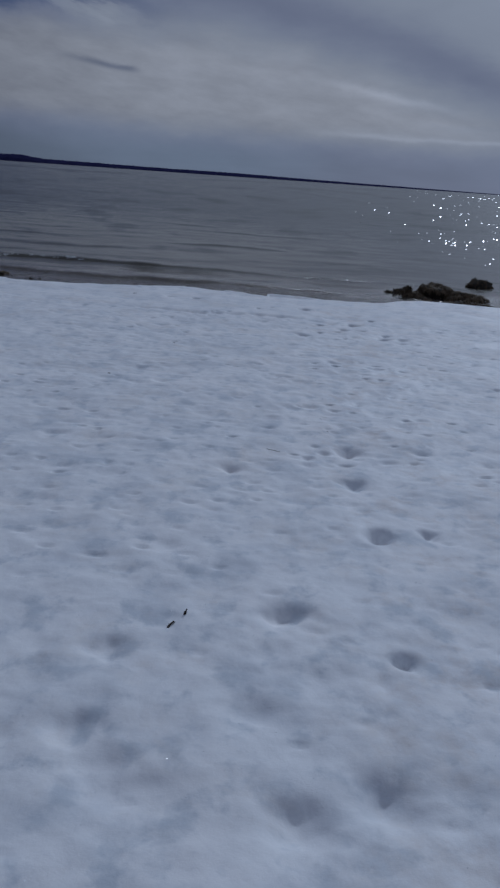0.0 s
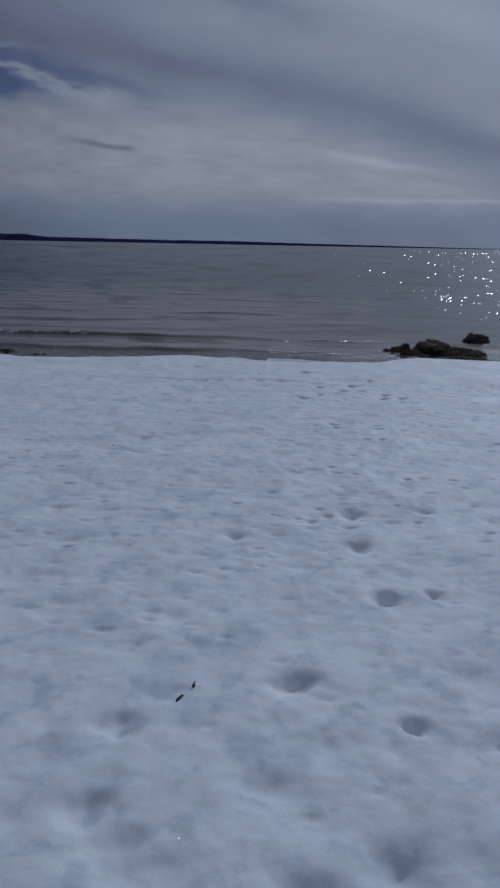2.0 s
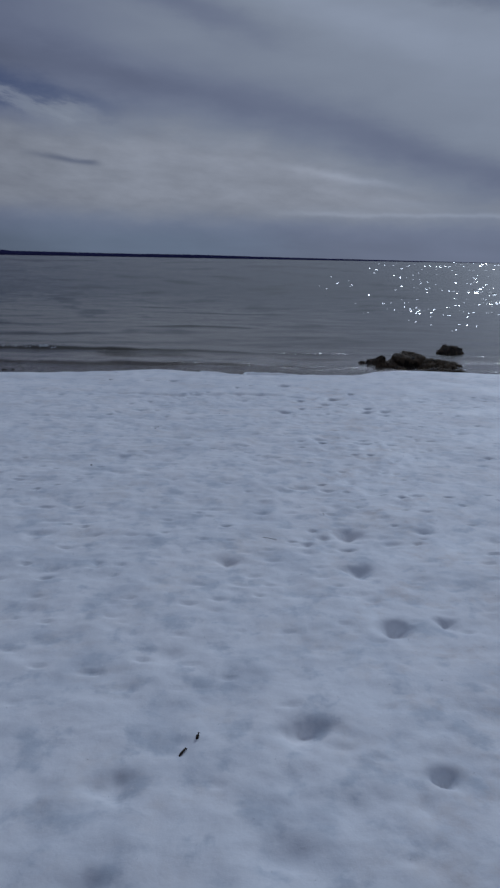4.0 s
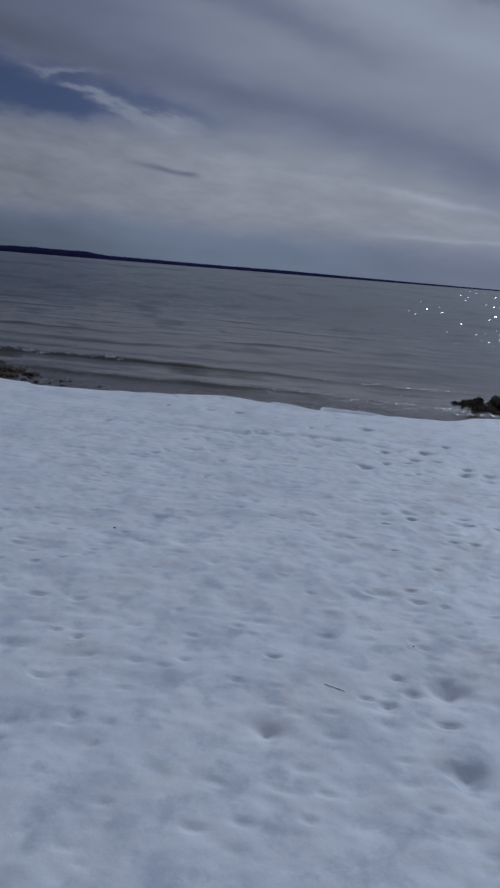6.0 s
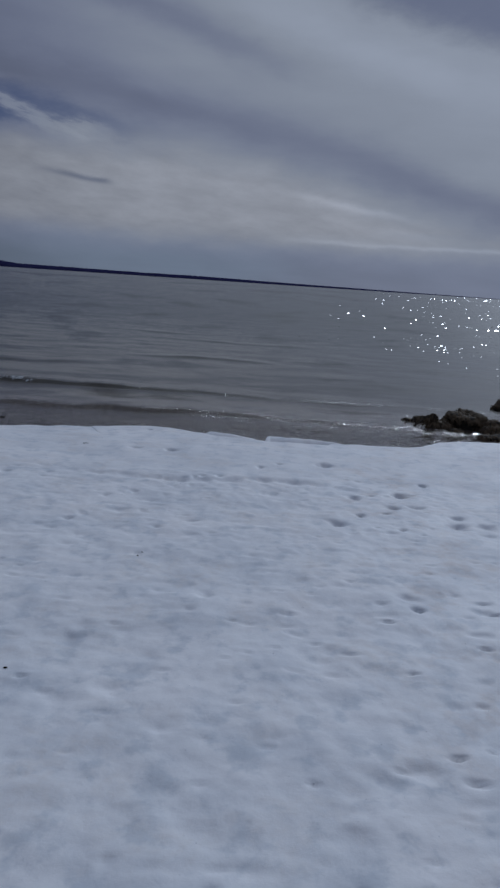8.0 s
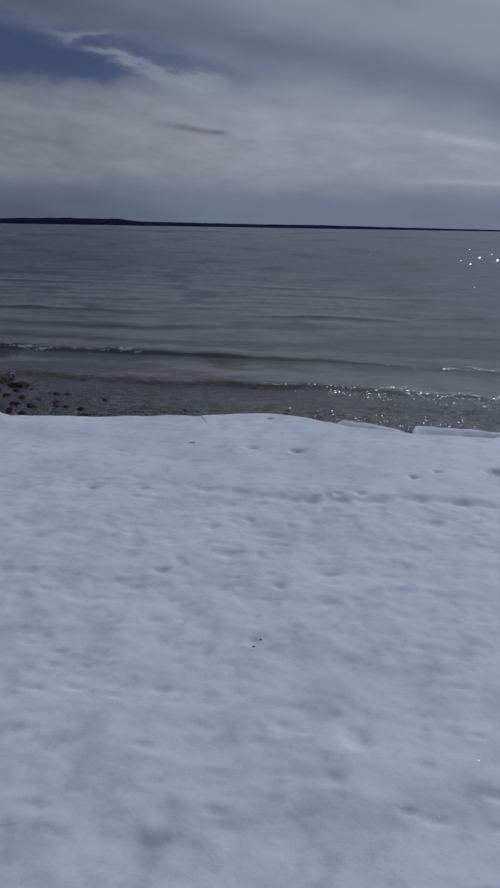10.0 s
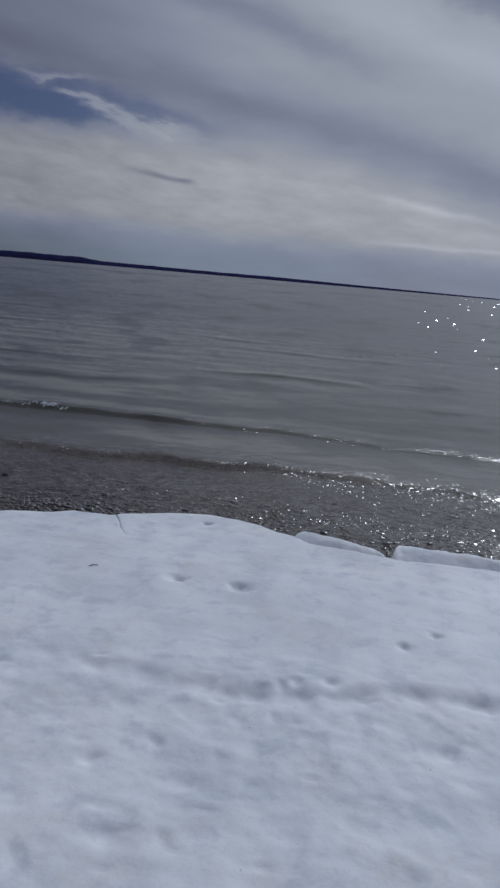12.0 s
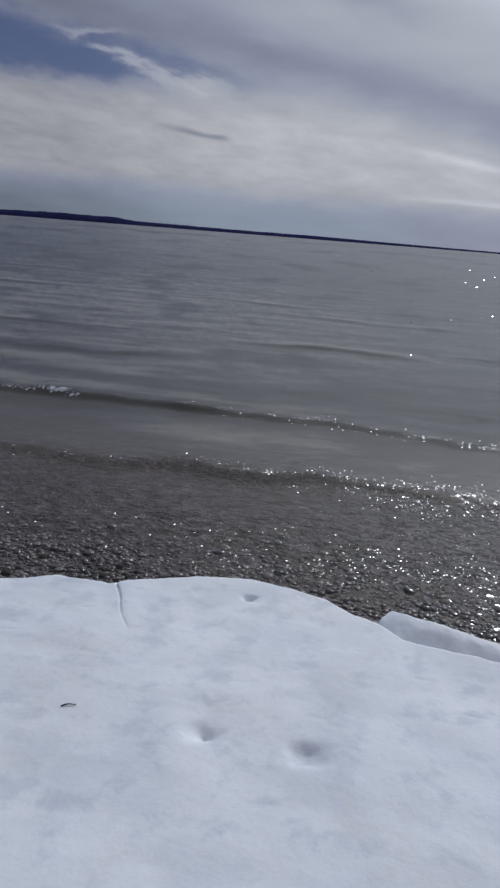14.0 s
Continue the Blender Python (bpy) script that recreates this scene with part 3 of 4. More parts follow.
def build_snow():
    xs = np.array(spread(-9.0, -450, 0.07, 1.12)[::-1] + list(np.arange(-8.95, -4.6, 0.045)) + list(np.arange(-4.58, -3.4, 0.022)) + list(np.arange(-3.39, -1.856, 0.0135)) + list(np.arange(-1.85, -1.48, 0.004))
                  + list(np.arange(-1.47, 2.8, 0.0135)) + list(np.arange(2.81, 4.6, 0.022)) + list(np.arange(4.62, 9.0, 0.045)) + spread(9.0, 450, 0.07, 1.12))
    ys = np.array(spread(-4.0, -450, 0.07, 1.15)[::-1] + list(np.arange(-3.95, 0.9, 0.045)) + list(np.arange(0.92, 9.3, 0.0135)))
    edge = snow_edge(xs)
    steps = np.linspace(0, 1, 150)[1:]
    front = 9.3 + steps[:, None] * (edge[None, :] - 0.035 - 9.3)
    y = np.concatenate([np.repeat(ys[:, None], len(xs), 1), front])
    x = np.repeat(xs[None, :], len(y), 0)
    far = np.maximum(np.abs(x) - 8, 0) + np.maximum(-y - 3, 0)
    z = snow_z(x, y) * np.exp(-far / 2.5) + 0.12 * layered(x * 0.12, y * 0.12, 2, 99) * (1 - np.exp(-far / 8))
    # Away from the crack its fine columns follow the coarser grid.
    fine = np.flatnonzero((xs > -1.852) & (xs < -1.478))
    calm = np.flatnonzero(y[:, fine[0]] < 9.62)
    keys = np.append(fine[::4], fine[-1])
    for r in calm:
        z[r, fine] = np.interp(xs[fine], xs[keys], z[r, keys])
    last, rows = z[-1], []
    jag = 0.015 * layered(xs * 9, xs * 0, 2, 80)
    for out, down in ((0.015, 0.003), (0.03, 0.010), (0.037, 0.024), (0.032, 0.05), (0.015, 0.09), (-0.02, 0.15), (-0.05, 0.25)):
        rows.append(np.stack([xs, edge - 0.035 + out + jag * min(1, down * 8), last - down], -1))
    verts = np.concatenate([np.stack([x, y, z], -1).reshape(-1, 3), np.concatenate(rows)])
    ob = mesh_object("snow_cover", verts, sheet_faces(len(y) + len(rows), len(xs)), SNOW)
    tagged(ob, "old grainy white snow with melt dimples and footprints", "snow", kind="structure")


# Crests that run in to the shore: distance, height.
CRESTS = ((11.45, 0.005), (12.6, 0.058), (14.4, 0.082), (15.9, 0.03), (17.6, 0.04), (19.9, 0.075), (20.8, 0.025), (22.6, 0.025), (25.0, 0.025), (27.6, 0.025), (30.8, 0.025), (34.5, 0.025))


def water_z(x, y):
    """The height of the water, and how choppy and foamy it is along the crests that break near the shore."""
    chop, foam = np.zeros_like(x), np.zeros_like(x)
    deep = smooth(y, 10.4, 13.5)
    z = WATER_Z + deep * (0.012 * layered(x * 0.7, y * 1.2, 1, 101) + 0.003 * layered(x * 2.6, y * 3.0, 1, 105)) + 0.0025 * layered(x * 6, y * 10, 2, 108) * (1 - smooth(y, 13, 16))
    for k, (at, high) in enumerate(CRESTS):
        line = at + (0.35 + 0.05 * k) * bumpy(x * 0.33 + 5.7 * k, x * 0 + 0.7, 120 + k) + 0.14 * bumpy(x * 1.7, x * 0 + 0.2, 140 + k) + 0.07 * bumpy(x * 5.0, x * 0 + 0.6, 150 + k) + 0.03 * bumpy(x * 12.0, x * 0 + 0.9, 155 + k) - 0.02 * x
        there = np.clip((0.5 if k < 3 else 0.25) + 1.5 * bumpy(x * 0.28 - 3.1 * k, x * 0 + 0.4, 160 + k), 0.35 if k < 3 else 0.0, 1.2)
        if k == 2:
            there = np.maximum(there, 0.9 * smooth(x, -0.6, -2.0)) * (1 - 0.5 * smooth(x, -0.8, 1.0))
        there = there * (1 - 0.75 * smooth(x, 1.0, 2.6))
        there = there * (0.75 + 0.6 * bumpy(x * 1.3, x * 0 + 0.3, 180 + k))
        d = y - line
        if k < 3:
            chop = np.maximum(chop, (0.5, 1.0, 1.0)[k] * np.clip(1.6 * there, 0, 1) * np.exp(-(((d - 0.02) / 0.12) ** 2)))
        if k in (1, 2):
            start, stop = ((-2.9, -2.2), (-3.9, -3.2))[k - 1]
            foam = np.maximum(foam, (0.6, 1.0)[k - 1] * (1 - smooth(x, start, stop)) * smooth(x, -9.0, -6.0) * np.exp(-(((d + 0.03) / 0.09) ** 2)))
        z = z + high * there * (np.where(d < 0, np.exp(-((d / (0.09 if k < 3 else 0.16)) ** 2)), np.exp(-((d / 0.55) ** 2))) - 0.3 * np.exp(-(((d + 0.45) / 0.4) ** 2)))
    return z, chop, foam


def build_water():
    xs = np.array(spread(-7, -4900, 0.06, 1.09)[::-1] + list(np.arange(-6.95, 7, 0.045)) + spread(7, 4900, 0.06, 1.09))
    ys = np.array(list(np.arange(9.6, 20, 0.04)) + spread(20, 40, 0.05, 1.012) + spread(40.4, 4850, 0.35, 1.05))
    x, y = np.meshgrid(xs, ys)
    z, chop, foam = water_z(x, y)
    z = WATER_Z + (z - WATER_Z) * np.exp(-(np.maximum(y - 38, 0) + np.maximum(np.abs(x) - 40, 0)) / 60)
    ob = mesh_object("water", np.stack([x, y, z], -1).reshape(-1, 3), sheet_faces(len(ys), len(xs)), WATER)
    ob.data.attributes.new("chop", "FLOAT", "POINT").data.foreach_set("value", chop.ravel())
    ob.data.attributes.new("foam", "FLOAT", "POINT").data.foreach_set("value", foam.ravel())
    ob.visible_shadow = False
    tagged(ob, "grey rippled lake water with low waves running ashore", "water", kind="structure")


def build_far_shore():
    """A low wooded shore across the water, higher to one side, with an uneven tree line."""
    deg = np.arange(-50, 19, 0.02)
    d = 4500.0
    x = d * np.tan(np.radians(deg))
    rise = np.interp(deg, (-50, -30, -24, -19, -17.6, -9, -4, 2, 8, 14, 19), (0.3, 0.3, 0.44, 0.42, 0.27, 0.21, 0.22, 0.15, 0.10, 0.05, 0.02))
    top = 1.15 * d * np.radians(rise) * (1 + 0.10 * bumpy(deg * 0.9, deg * 0, 200)) + 3.0 * layered(deg * 5, deg * 0, 3, 205) * np.clip(rise * 4, 0.1, 1)
    top = np.maximum(top, 1.0)
    rows = []
    for back, share in ((0, -0.1), (30, 0.45), (70, 0.85), (110, 1.0), (260, 0.7), (300, -0.1)):
        rows.append(np.stack([x, d + back + 0 * x, np.where(share < 0, -3.0, top * share)], -1))
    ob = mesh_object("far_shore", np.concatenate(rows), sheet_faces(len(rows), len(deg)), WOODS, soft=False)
    tagged(ob, "distant low dark wooded shore across the lake, haze blue in its colour", "shore", kind="structure")


build_ground()
build_snow()
build_water()
build_far_shore()


# ---- broken ice slabs at the edge of the shelf ----
def ice_slab(label, x0, x1, near, far, z_near, z_far, taper, drop, seed):
    """A broken slab of the shelf that has sagged on to the shingle. near, far: its edges in y at x0 and x1."""
    nx, ny = 60, 26
    u, v = np.meshgrid(np.linspace(0, 1, nx), np.linspace(0, 1, ny))
    x = x0 + (x1 - x0) * u
    y0 = near[0] + (near[1] - near[0]) * u + 0.012 * bumpy(x * 9, x * 0, seed)
    y1 = far[0] + (far[1] - far[0]) * u + 0.02 * layered(x * 6, x * 0 + 2, 2, seed + 1) + 0.008 * bumpy(x * 27, x * 0 + 4, seed + 6)
    y1 = y0 + (y1 - y0) * (0.45 + 0.55 * smooth(u, -0.02, taper)) * (1 - 0.3 * smooth(u, 0.85, 1.0))
    y = y0 + (y1 - y0) * v
    # The top dips towards the seam; its rim is broken, with a narrow rounding.
    side, brim = np.abs(2 * u - 1), np.abs(2 * v - 1)
    top = z_near + (z_far - z_near) * smooth(v, -0.15, 0.85) - 0.016 * smooth(brim, 0.86, 1.0) ** 2 - 0.03 * smooth(side, 0.93, 1.0) ** 2
    top = top - drop * smooth(u, 0.45, 1.0) + 0.010 * layered(x * 6, y * 6, 3, seed + 2) + 0.003 * bumpy(x * 31, y * 31, seed + 5)
    foot = bed_z(x, y) - 0.01
    inset = 0.92 + 0.08 * (1 - v)
    xm, ym = x.mean(), y.mean()
    upper = np.stack([x, y, top], -1).reshape(-1, 3)
    lower = np.stack([xm + (x - xm) * inset, ym + (y - ym) * 0.9, foot], -1).reshape(-1, 3)
    count, faces = nx * ny, sheet_faces(ny, nx).tolist()
    faces += [[count + k for k in reversed(f)] for f in sheet_faces(ny, nx).tolist()]
    ring = [k for k in range(nx)] + [r * nx + nx - 1 for r in range(1, ny)] + [(ny - 1) * nx + k for k in range(nx - 2, -1, -1)] + [r * nx for r in range(ny - 2, 0, -1)]
    for a, b in zip(ring, ring[1:] + ring[:1]):
        faces.append([b, a, count + a, count + b])
    ob = mesh_object("ice_slab", np.concatenate([upper, lower]), faces, SNOW)
    return tagged(ob, label, "ice slab", "broken ice slabs")


ice_slab("broken snow-ice slab sagging beside a notch in the shelf", -0.565, 0.02, (10.05, 9.90), (10.25, 10.09), -0.10, -0.02, 0.12, 0.028, 300)
ice_slab("long thick broken snow-ice slab resting on shingle", 0.055, 0.86, (9.895, 10.0), (10.17, 10.13), -0.10, -0.015, 0.07, 0.02, 310)


# ---- stones ----
def stone_mesh(name, size, seed, detail=3, rough=0.22, knobs=0.22):
    bm = bmesh.new()
    bmesh.ops.create_icosphere(bm, subdivisions=detail, radius=1.0)
    shift = Vector((seed * 3.7, seed * 1.9, seed * 0.7))
    for v in bm.verts:
        n = noise.noise(v.co * 0.9 + shift) + 0.5 * noise.noise(v.co * 2.1 + shift) + knobs * noise.noise(v.co * 5.0 + shift)
        v.co *= 1 + rough * n
        v.co = Vector((v.co.x * size[0], v.co.y * size[1], v.co.z * size[2]))
    me = bpy.data.meshes.new(name)
    bm.to_mesh(me)
    bm.free()
    me.polygons.foreach_set("use_smooth", [True] * len(me.polygons))
    return me


def weed_tuft(me, seed, count):
    """Short wet fronds that lie in shaggy clumps over the upper side of a stone."""
    rnd = random.Random(seed)
    spots = [(v.co.copy(), v.normal.copy()) for v in me.vertices if v.normal.z > 0.05]
    verts, faces = [], []
    for _ in range(count):
        at, n = rnd.choice(spots)
        down = Vector((n.x + rnd.uniform(-0.8, 0.8), n.y + rnd.uniform(-0.8, 0.8), -0.3 * n.z))
        down = (down - n * down.dot(n)).normalized()
        side = n.cross(down).normalized() * rnd.uniform(0.006, 0.016)
        long, lift, k = rnd.uniform(0.03, 0.09), rnd.uniform(0.004, 0.03), len(verts)
        for step, wide in ((0, 1), (0.4, 1.2), (0.75, 0.9), (1, 0.15)):
            mid = at - n * 0.004 + down * long * step + n * lift * math.sin(step * 3.0) - Vector((0, 0, 0.03 * step * step))
            verts += [tuple(mid - side * wide), tuple(mid + n * 0.006), tuple(mid + side * wide)]
        for s in range(3):
            j = k + 3 * s
            faces += [[j, j + 1, j + 4, j + 3], [j + 1, j + 2, j + 5, j + 4]]
    return verts, faces


def boulder(label, x, y, size, seed, weed=0, group=""):
    z = float(bed_z(np.array([x]), np.array([y]))[0])
    holder = tagged(new("boulder"), label, "boulder", group)
    holder.location = (x, y, z)
    me = stone_mesh("stone", size, seed, 4, 0.5, 0.35)
    me.materials.append(ROCK)
    body = new("stone", me)
    body.parent = holder
    body.location = (0, 0, size[2] * 0.5)
    if weed:
        verts, faces = weed_tuft(me, seed, weed)
        ob = mesh_object("seaweed", verts, faces, WEED, holder)
        tagged(ob, "wet brown seaweed fronds", kind="stuff")
        ob.location = body.location
    return holder


ROCKS = "weedy boulders in the shallows"
boulder("large mound of a boulder covered with brown seaweed", 2.98, 12.98, (0.34, 0.24, 0.165), 1, 1300, ROCKS)
boulder("broad low boulder shaggy with brown seaweed", 3.4, 12.75, (0.34, 0.2, 0.11), 3, 900, ROCKS)
boulder("flat dark rock awash beside a weedy mound", 2.42, 13.2, (0.17, 0.10, 0.085), 2, 160, ROCKS)
boulder("low boulder with brown seaweed in shallow water", 2.58, 12.8, (0.15, 0.1, 0.075), 7, 300, ROCKS)
boulder("dark boulder standing apart in deeper water", 4.2, 14.9, (0.3, 0.2, 0.22), 4, 220, ROCKS)
boulder("long dark weedy ledge near the snow edge", 3.3, 12.15, (0.4, 0.1, 0.055), 5, 300, ROCKS)
boulder("small dark rock standing beside flat rocks", 2.17, 13.2, (0.065, 0.06, 0.06), 6, 20, ROCKS)
boulder("narrow pointed dark rock standing upright beside weedy boulders", 2.41, 12.75, (0.07, 0.055, 0.15), 9, 100, ROCKS)
boulder("small wet rock between weedy boulders", 2.72, 12.55, (0.09, 0.07, 0.045), 8, 50, ROCKS)
WEEDY = "weedy stones in the shallows"
for x, y, r, h, s in ((-5.3, 12.9, 0.3, 0.10, 11), (-4.85, 12.35, 0.24, 0.09, 12), (-4.6, 11.75, 0.18, 0.07, 13), (-5.0, 11.9, 0.26, 0.09, 14), (-4.35, 12.1, 0.12, 0.06, 15), (-5.7, 12.4, 0.34, 0.11, 16)):
    boulder("low dark stone with olive brown weed in shallow water", x, y, (0.85 * r, r * 0.65, 0.58 * h), s, int(600 * r), WEEDY)


def shore_stone(x, y, size, seed):
    z = float(bed_z(np.array([x]), np.array([y]))[0])
    me = stone_mesh("stone", size, seed, 2, 0.3)
    me.materials.append(ROCK)
    ob = tagged(new("stone", me), "small dark wet stone on the shingle", "stone", "dark stones by the snow edge")
    ob.location, ob.rotation_euler = (x, y, z + size[2] * 0.45), (0, 0, seed)


for k, (x, y, r) in enumerate(((-4.12, 11.92, 0.03), (-3.83, 11.76, 0.026), (-3.39, 11.17, 0.028), (-3.56, 11.28, 0.024), (-3.75, 12.56, 0.04), (-3.98, 12.64, 0.045), (-3.81, 11.43, 0.026))):
    shore_stone(x, y, (1.3 * r, r, 0.7 * r), 30 + k)
rnd = random.Random(7)
for k in range(40):
    x = rnd.uniform(-4.3, -3.05) if k < 24 else rnd.uniform(-2.9, -1.7)
    y = rnd.uniform(10.75, 11.9) if k < 24 else rnd.uniform(10.5, 10.8)
    r = rnd.uniform(0.02, 0.042) if k < 24 else rnd.uniform(0.012, 0.022)
    shore_stone(x, y, (r * rnd.uniform(1, 1.5), r, r * rnd.uniform(0.5, 0.8)), 40 + k)


def build_pebbles(label, count, seed, band, x_range, small, large, mat):
    """Loose pebbles over the shingle, thickest by the snow. band: how far they reach from the snow edge, and how they thin out."""
    rs = np.random.RandomState(seed)
    x = rs.uniform(*x_range, count)
    y = snow_edge(x) + band[0] + band[1] * rs.rand(count) ** band[2]
    ball = bmesh.new()
    bmesh.ops.create_icosphere(ball, subdivisions=1, radius=1.0)
    base = np.array([v.co[:] for v in ball.verts])
    tris = np.array([[v.index for v in f.verts] for f in ball.faces])
    ball.free()
    r = small + (large - small) * rs.rand(count) ** 2.2
    size = np.stack([r * rs.uniform(0.9, 1.7, count), r * rs.uniform(0.7, 1.2, count), r * rs.uniform(0.22, 0.45, count)], -1)
    shape = base[None] * (1 + 0.16 * rs.uniform(-1, 1, (count, len(base), 1))) * size[:, None]
    turn = rs.uniform(0, 2 * np.pi, count)
    c, s = np.cos(turn)[:, None], np.sin(turn)[:, None]
    shape = np.stack([c * shape[..., 0] - s * shape[..., 1], s * shape[..., 0] + c * shape[..., 1], shape[..., 2]], -1)
    at = np.stack([x, y, bed_z(x, y) + size[:, 2] * 0.3], -1)
    verts = (shape + at[:, None]).reshape(-1, 3)
    faces = (tris[None] + (np.arange(count) * len(base))[:, None, None]).reshape(-1, 3)
    ob = mesh_object("pebbles", verts, faces, mat)
    tagged(ob, label, "pebbles", kind="stuff")


build_pebbles("wet grey and brown pebbles on the beach", 72000, 3, (-0.2, 3.0, 1.25), (-5.6, 4.6), 0.006, 0.024, PEBBLE)
build_pebbles("dark wet gravel along the snow edge", 9000, 4, (0.0, 0.6, 1.8), (-5.0, 4.0), 0.006, 0.017, ROCK)


def pebble_mesh(seed):
    """A flat water-worn pebble of unit size, domed above, with an uneven outline."""
    rs = random.Random(seed)
    verts, faces, sides = [], [], 8
    reach = [rs.uniform(0.8, 1.1) for _ in range(sides)]
    for wide, high in ((0.75, -0.25), (1.0, 0.1), (0.68, 0.42)):
        verts += [(wide * reach[k] * math.cos(k * math.pi / 4), wide * reach[k] * math.sin(k * math.pi / 4), high + rs.uniform(-0.06, 0.06)) for k in range(sides)]
    verts.append((rs.uniform(-0.15, 0.15), rs.uniform(-0.15, 0.15), 0.52))
    for ring in (0, sides):
        faces += [[ring + k, ring + (k + 1) % sides, ring + sides + (k + 1) % sides, ring + sides + k] for k in range(sides)]
    faces += [[2 * sides + k, 2 * sides + (k + 1) % sides, 3 * sides] for k in range(sides)]
    me = bpy.data.meshes.new("pebble")
    me.from_pydata(verts, [], faces)
    me.materials.append(LOOSE)
    me.polygons.foreach_set("use_smooth", [True] * len(me.polygons))
    return me


def build_single_pebbles():
    """The larger pebbles that lie singly along the broken edge of the shelf."""
    rs, shapes = random.Random(21), [pebble_mesh(k) for k in range(8)]
    for k in range(300):
        x = rs.uniform(-3.0, 0.9)
        y = float(snow_edge(np.array([x]))[0]) + 0.04 + 1.5 * rs.random() ** 1.5
        r = rs.uniform(0.014, 0.024) + 0.014 * rs.random() ** 4
        ob = new("pebble", shapes[k % 8])
        ob.parent = bpy.data.objects["ground"]
        ob.location = (x, y, float(bed_z(np.array([x]), np.array([y]))[0]) + 0.2 * r)
        ob.scale = (r * rs.uniform(1.0, 1.5), r, r * rs.uniform(0.6, 1.0))
        ob.rotation_euler = (rs.uniform(-0.2, 0.2), rs.uniform(-0.2, 0.2), rs.uniform(0, 6.28))


build_single_pebbles()


# ---- twigs and crumbs on the snow ----
def stick(name, label, category, points, radius, mat, side=None):
    """A thin crooked twig through the points, thinner to its end, with an optional side shoot."""
    bm = bmesh.new()

    def limb(pts, r0, r1):
        rings = []
        for k, p in enumerate(pts):
            p = Vector(p)
            ahead = (Vector(pts[min(k + 1, len(pts) - 1)]) - Vector(pts[max(k - 1, 0)])).normalized()
            a = ahead.orthogonal().normalized()
            b = ahead.cross(a)
            r = r0 + (r1 - r0) * k / (len(pts) - 1)
            rings.append([bm.verts.new(p + (a * math.cos(t * math.pi / 3) + b * math.sin(t * math.pi / 3)) * r * (1 + 0.15 * math.sin(5 * k + t))) for t in range(6)])
        for one, two in zip(rings, rings[1:]):
            for t in range(6):
                bm.faces.new((one[t], one[(t + 1) % 6], two[(t + 1) % 6], two[t]))
        bm.faces.new(rings[0][::-1]), bm.faces.new(rings[-1])

    limb(points, radius, radius * 0.6)
    if side:
        limb(side, radius * 0.7, radius * 0.3)
    me = bpy.data.meshes.new(name)
    bm.normal_update()
    bm.to_mesh(me)
    bm.free()
    me.materials.append(mat)
    return tagged(new(name, me), label, category)


def on_snow(x, y, up=0.0):
    return (x, y, float(snow_z(np.array([x], float), np.array([y], float))[0]) + up)


stick("twig", "dark twig half buried in snow, one end out", "twig", [on_snow(-0.088, 2.0, -0.01), on_snow(-0.078, 2.015, 0.006), on_snow(-0.066, 2.035, 0.006), on_snow(-0.058, 2.047, -0.012)], 0.0045, BARK)
stick("twig", "short dark twig tip poking out of snow", "twig", [on_snow(-0.036, 2.082, -0.015), on_snow(-0.031, 2.09, 0.008), on_snow(-0.028, 2.098, 0.012)], 0.006, BARK)
stick("stalk", "thin dry brown stalk lying on the snow", "stalk", [on_snow(0.215, 3.9, 0.001), on_snow(0.24, 3.889, 0.003), on_snow(0.268, 3.876, 0.002), on_snow(0.29, 3.866, 0.0)], 0.0014, STRAW)
stick("twig", "small dark twig on smooth icy snow", "twig", [on_snow(-1.605, 9.2, 0.002), on_snow(-1.585, 9.21, 0.005), on_snow(-1.56, 9.214, 0.003)], 0.0026, BARK)


def on_bed(x, y, up=0.0):
    return (x, y, float(bed_z(np.array([x], float), np.array([y], float))[0]) + up)


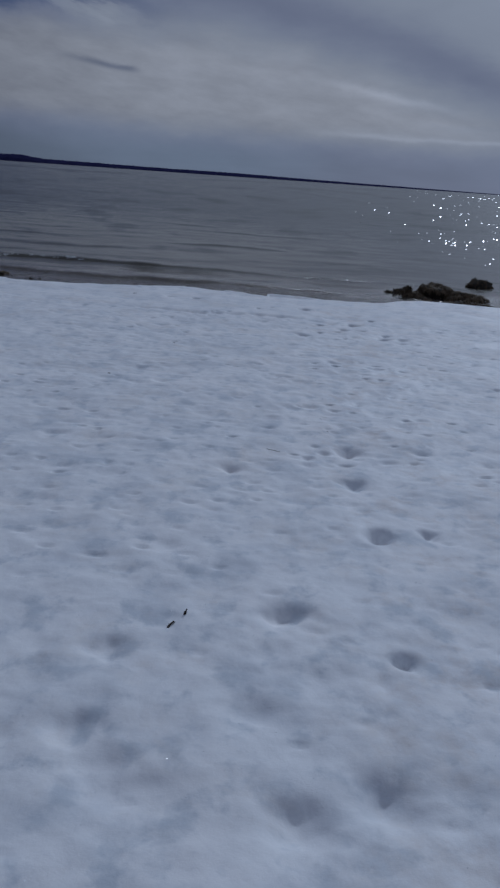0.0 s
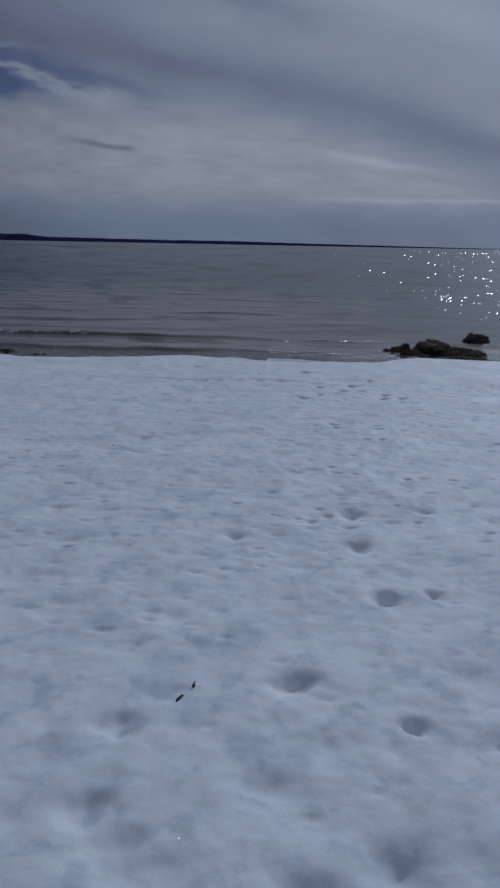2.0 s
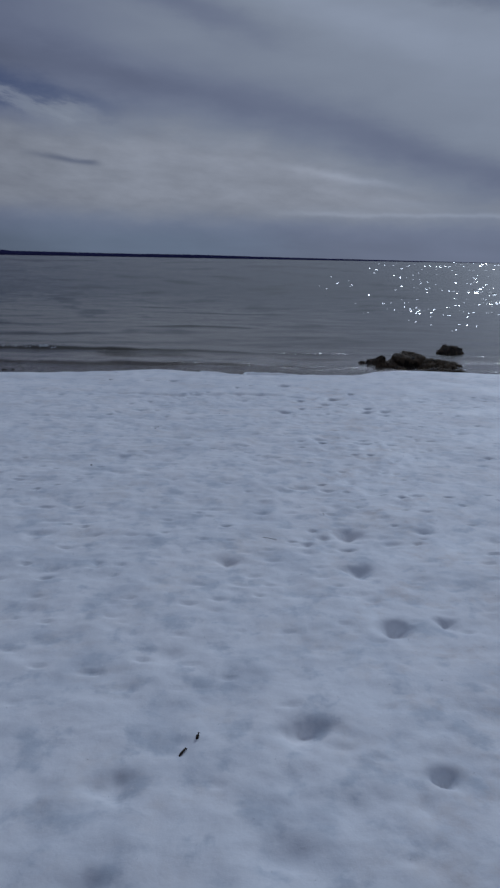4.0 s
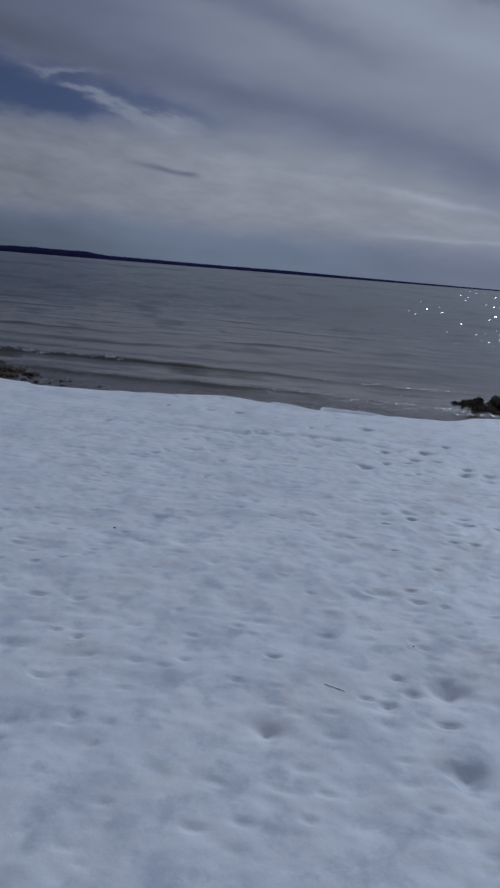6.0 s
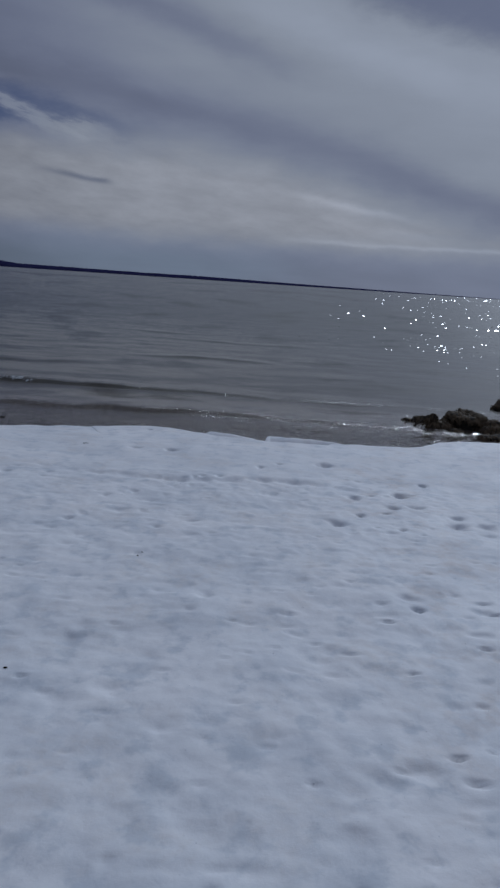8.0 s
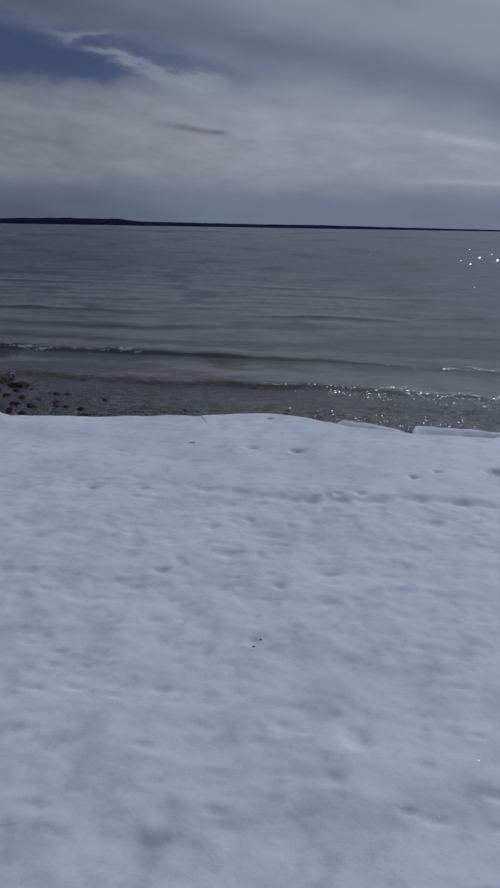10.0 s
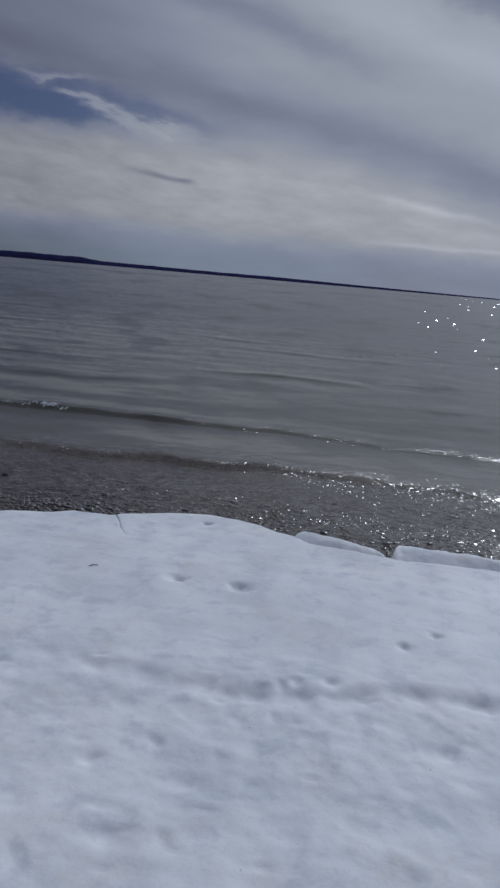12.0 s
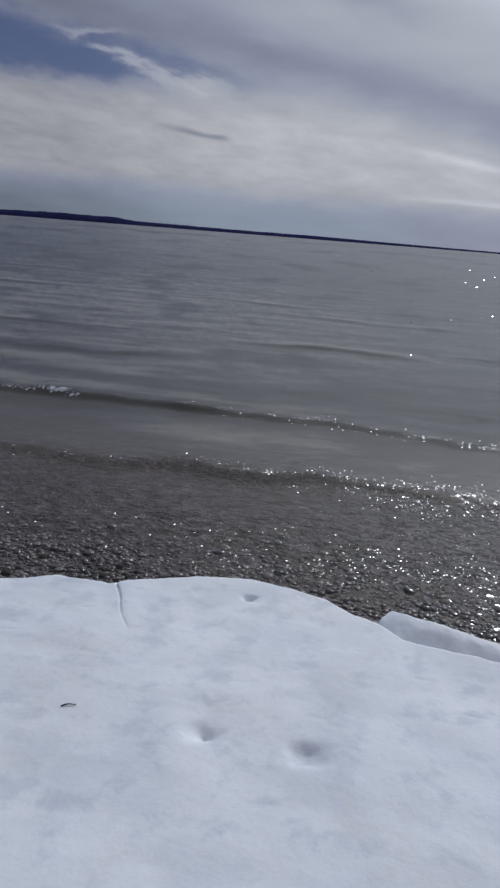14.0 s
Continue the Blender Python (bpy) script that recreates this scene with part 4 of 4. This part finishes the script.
stick("driftwood_branch", "dark forked driftwood branch wedged beside weedy boulders", "branch", [on_bed(2.12, 12.72, 0.0), on_bed(2.22, 12.78, 0.07), on_bed(2.31, 12.83, 0.12), on_bed(2.40, 12.85, 0.19)], 0.014, BARK,
      [on_bed(2.22, 12.78, 0.07), on_bed(2.2, 12.8, 0.13), on_bed(2.19, 12.82, 0.17)])


def crumb(x, y, size, seed):
    me = stone_mesh("bark_crumb", (size, size * 0.7, size * 0.45), seed, 2, 0.5)
    me.materials.append(BARK)
    ob = tagged(new("bark_crumb", me), "small dark crumb of bark on the snow", "bark", "bark crumbs on the snow")
    ob.location = on_snow(x, y, size * 0.15)
    ob.rotation_euler = (0.2, 0.1, seed)


for k, (x, y, size) in enumerate(((-1.025, 5.28, 0.008), (-0.71, 6.57, 0.007), (0.59, 4.29, 0.004), (-0.69, 6.62, 0.005))):
    crumb(x, y, size, 60 + k)


def build_crystals():
    """Loose flat ice grains that lie at all tilts and catch the sun here and there."""
    rs = np.random.RandomState(11)
    count = 5000
    x, y = rs.uniform(-3.2, 2.6, count), 1.0 + 9.0 * rs.rand(count)
    z = snow_z(x, y) + 0.0004
    a, tilt, r = rs.uniform(0, 2 * np.pi, count), np.radians(rs.uniform(0, 40, count)), 0.0010 + 0.0020 * rs.rand(count) ** 2
    n = np.stack([np.sin(tilt) * np.cos(a), np.sin(tilt) * np.sin(a), np.cos(tilt)], -1)
    p = np.cross(n, (0.3, 0.9, 0.1))
    p /= np.linalg.norm(p, axis=1)[:, None]
    q = np.cross(n, p)
    ring = [np.stack([x, y, z], -1) + r[:, None] * (p * np.cos(t) + q * np.sin(t)) for t in np.arange(6) * np.pi / 3]
    under = np.stack([x, y, z], -1) - n * r[:, None] * 0.8
    verts = np.stack(ring + [under], 1).reshape(-1, 3)
    faces = []
    for k in range(count):
        j = 7 * k
        faces.append([j + t for t in range(6)])
        faces += [[j + (t + 1) % 6, j + t, j + 6] for t in range(6)]
    ob = mesh_object("ice_crystals", verts, faces, FLAKE, soft=False)
    tagged(ob, "loose glinting ice grains on old snow", "ice grains", kind="stuff")


build_crystals()
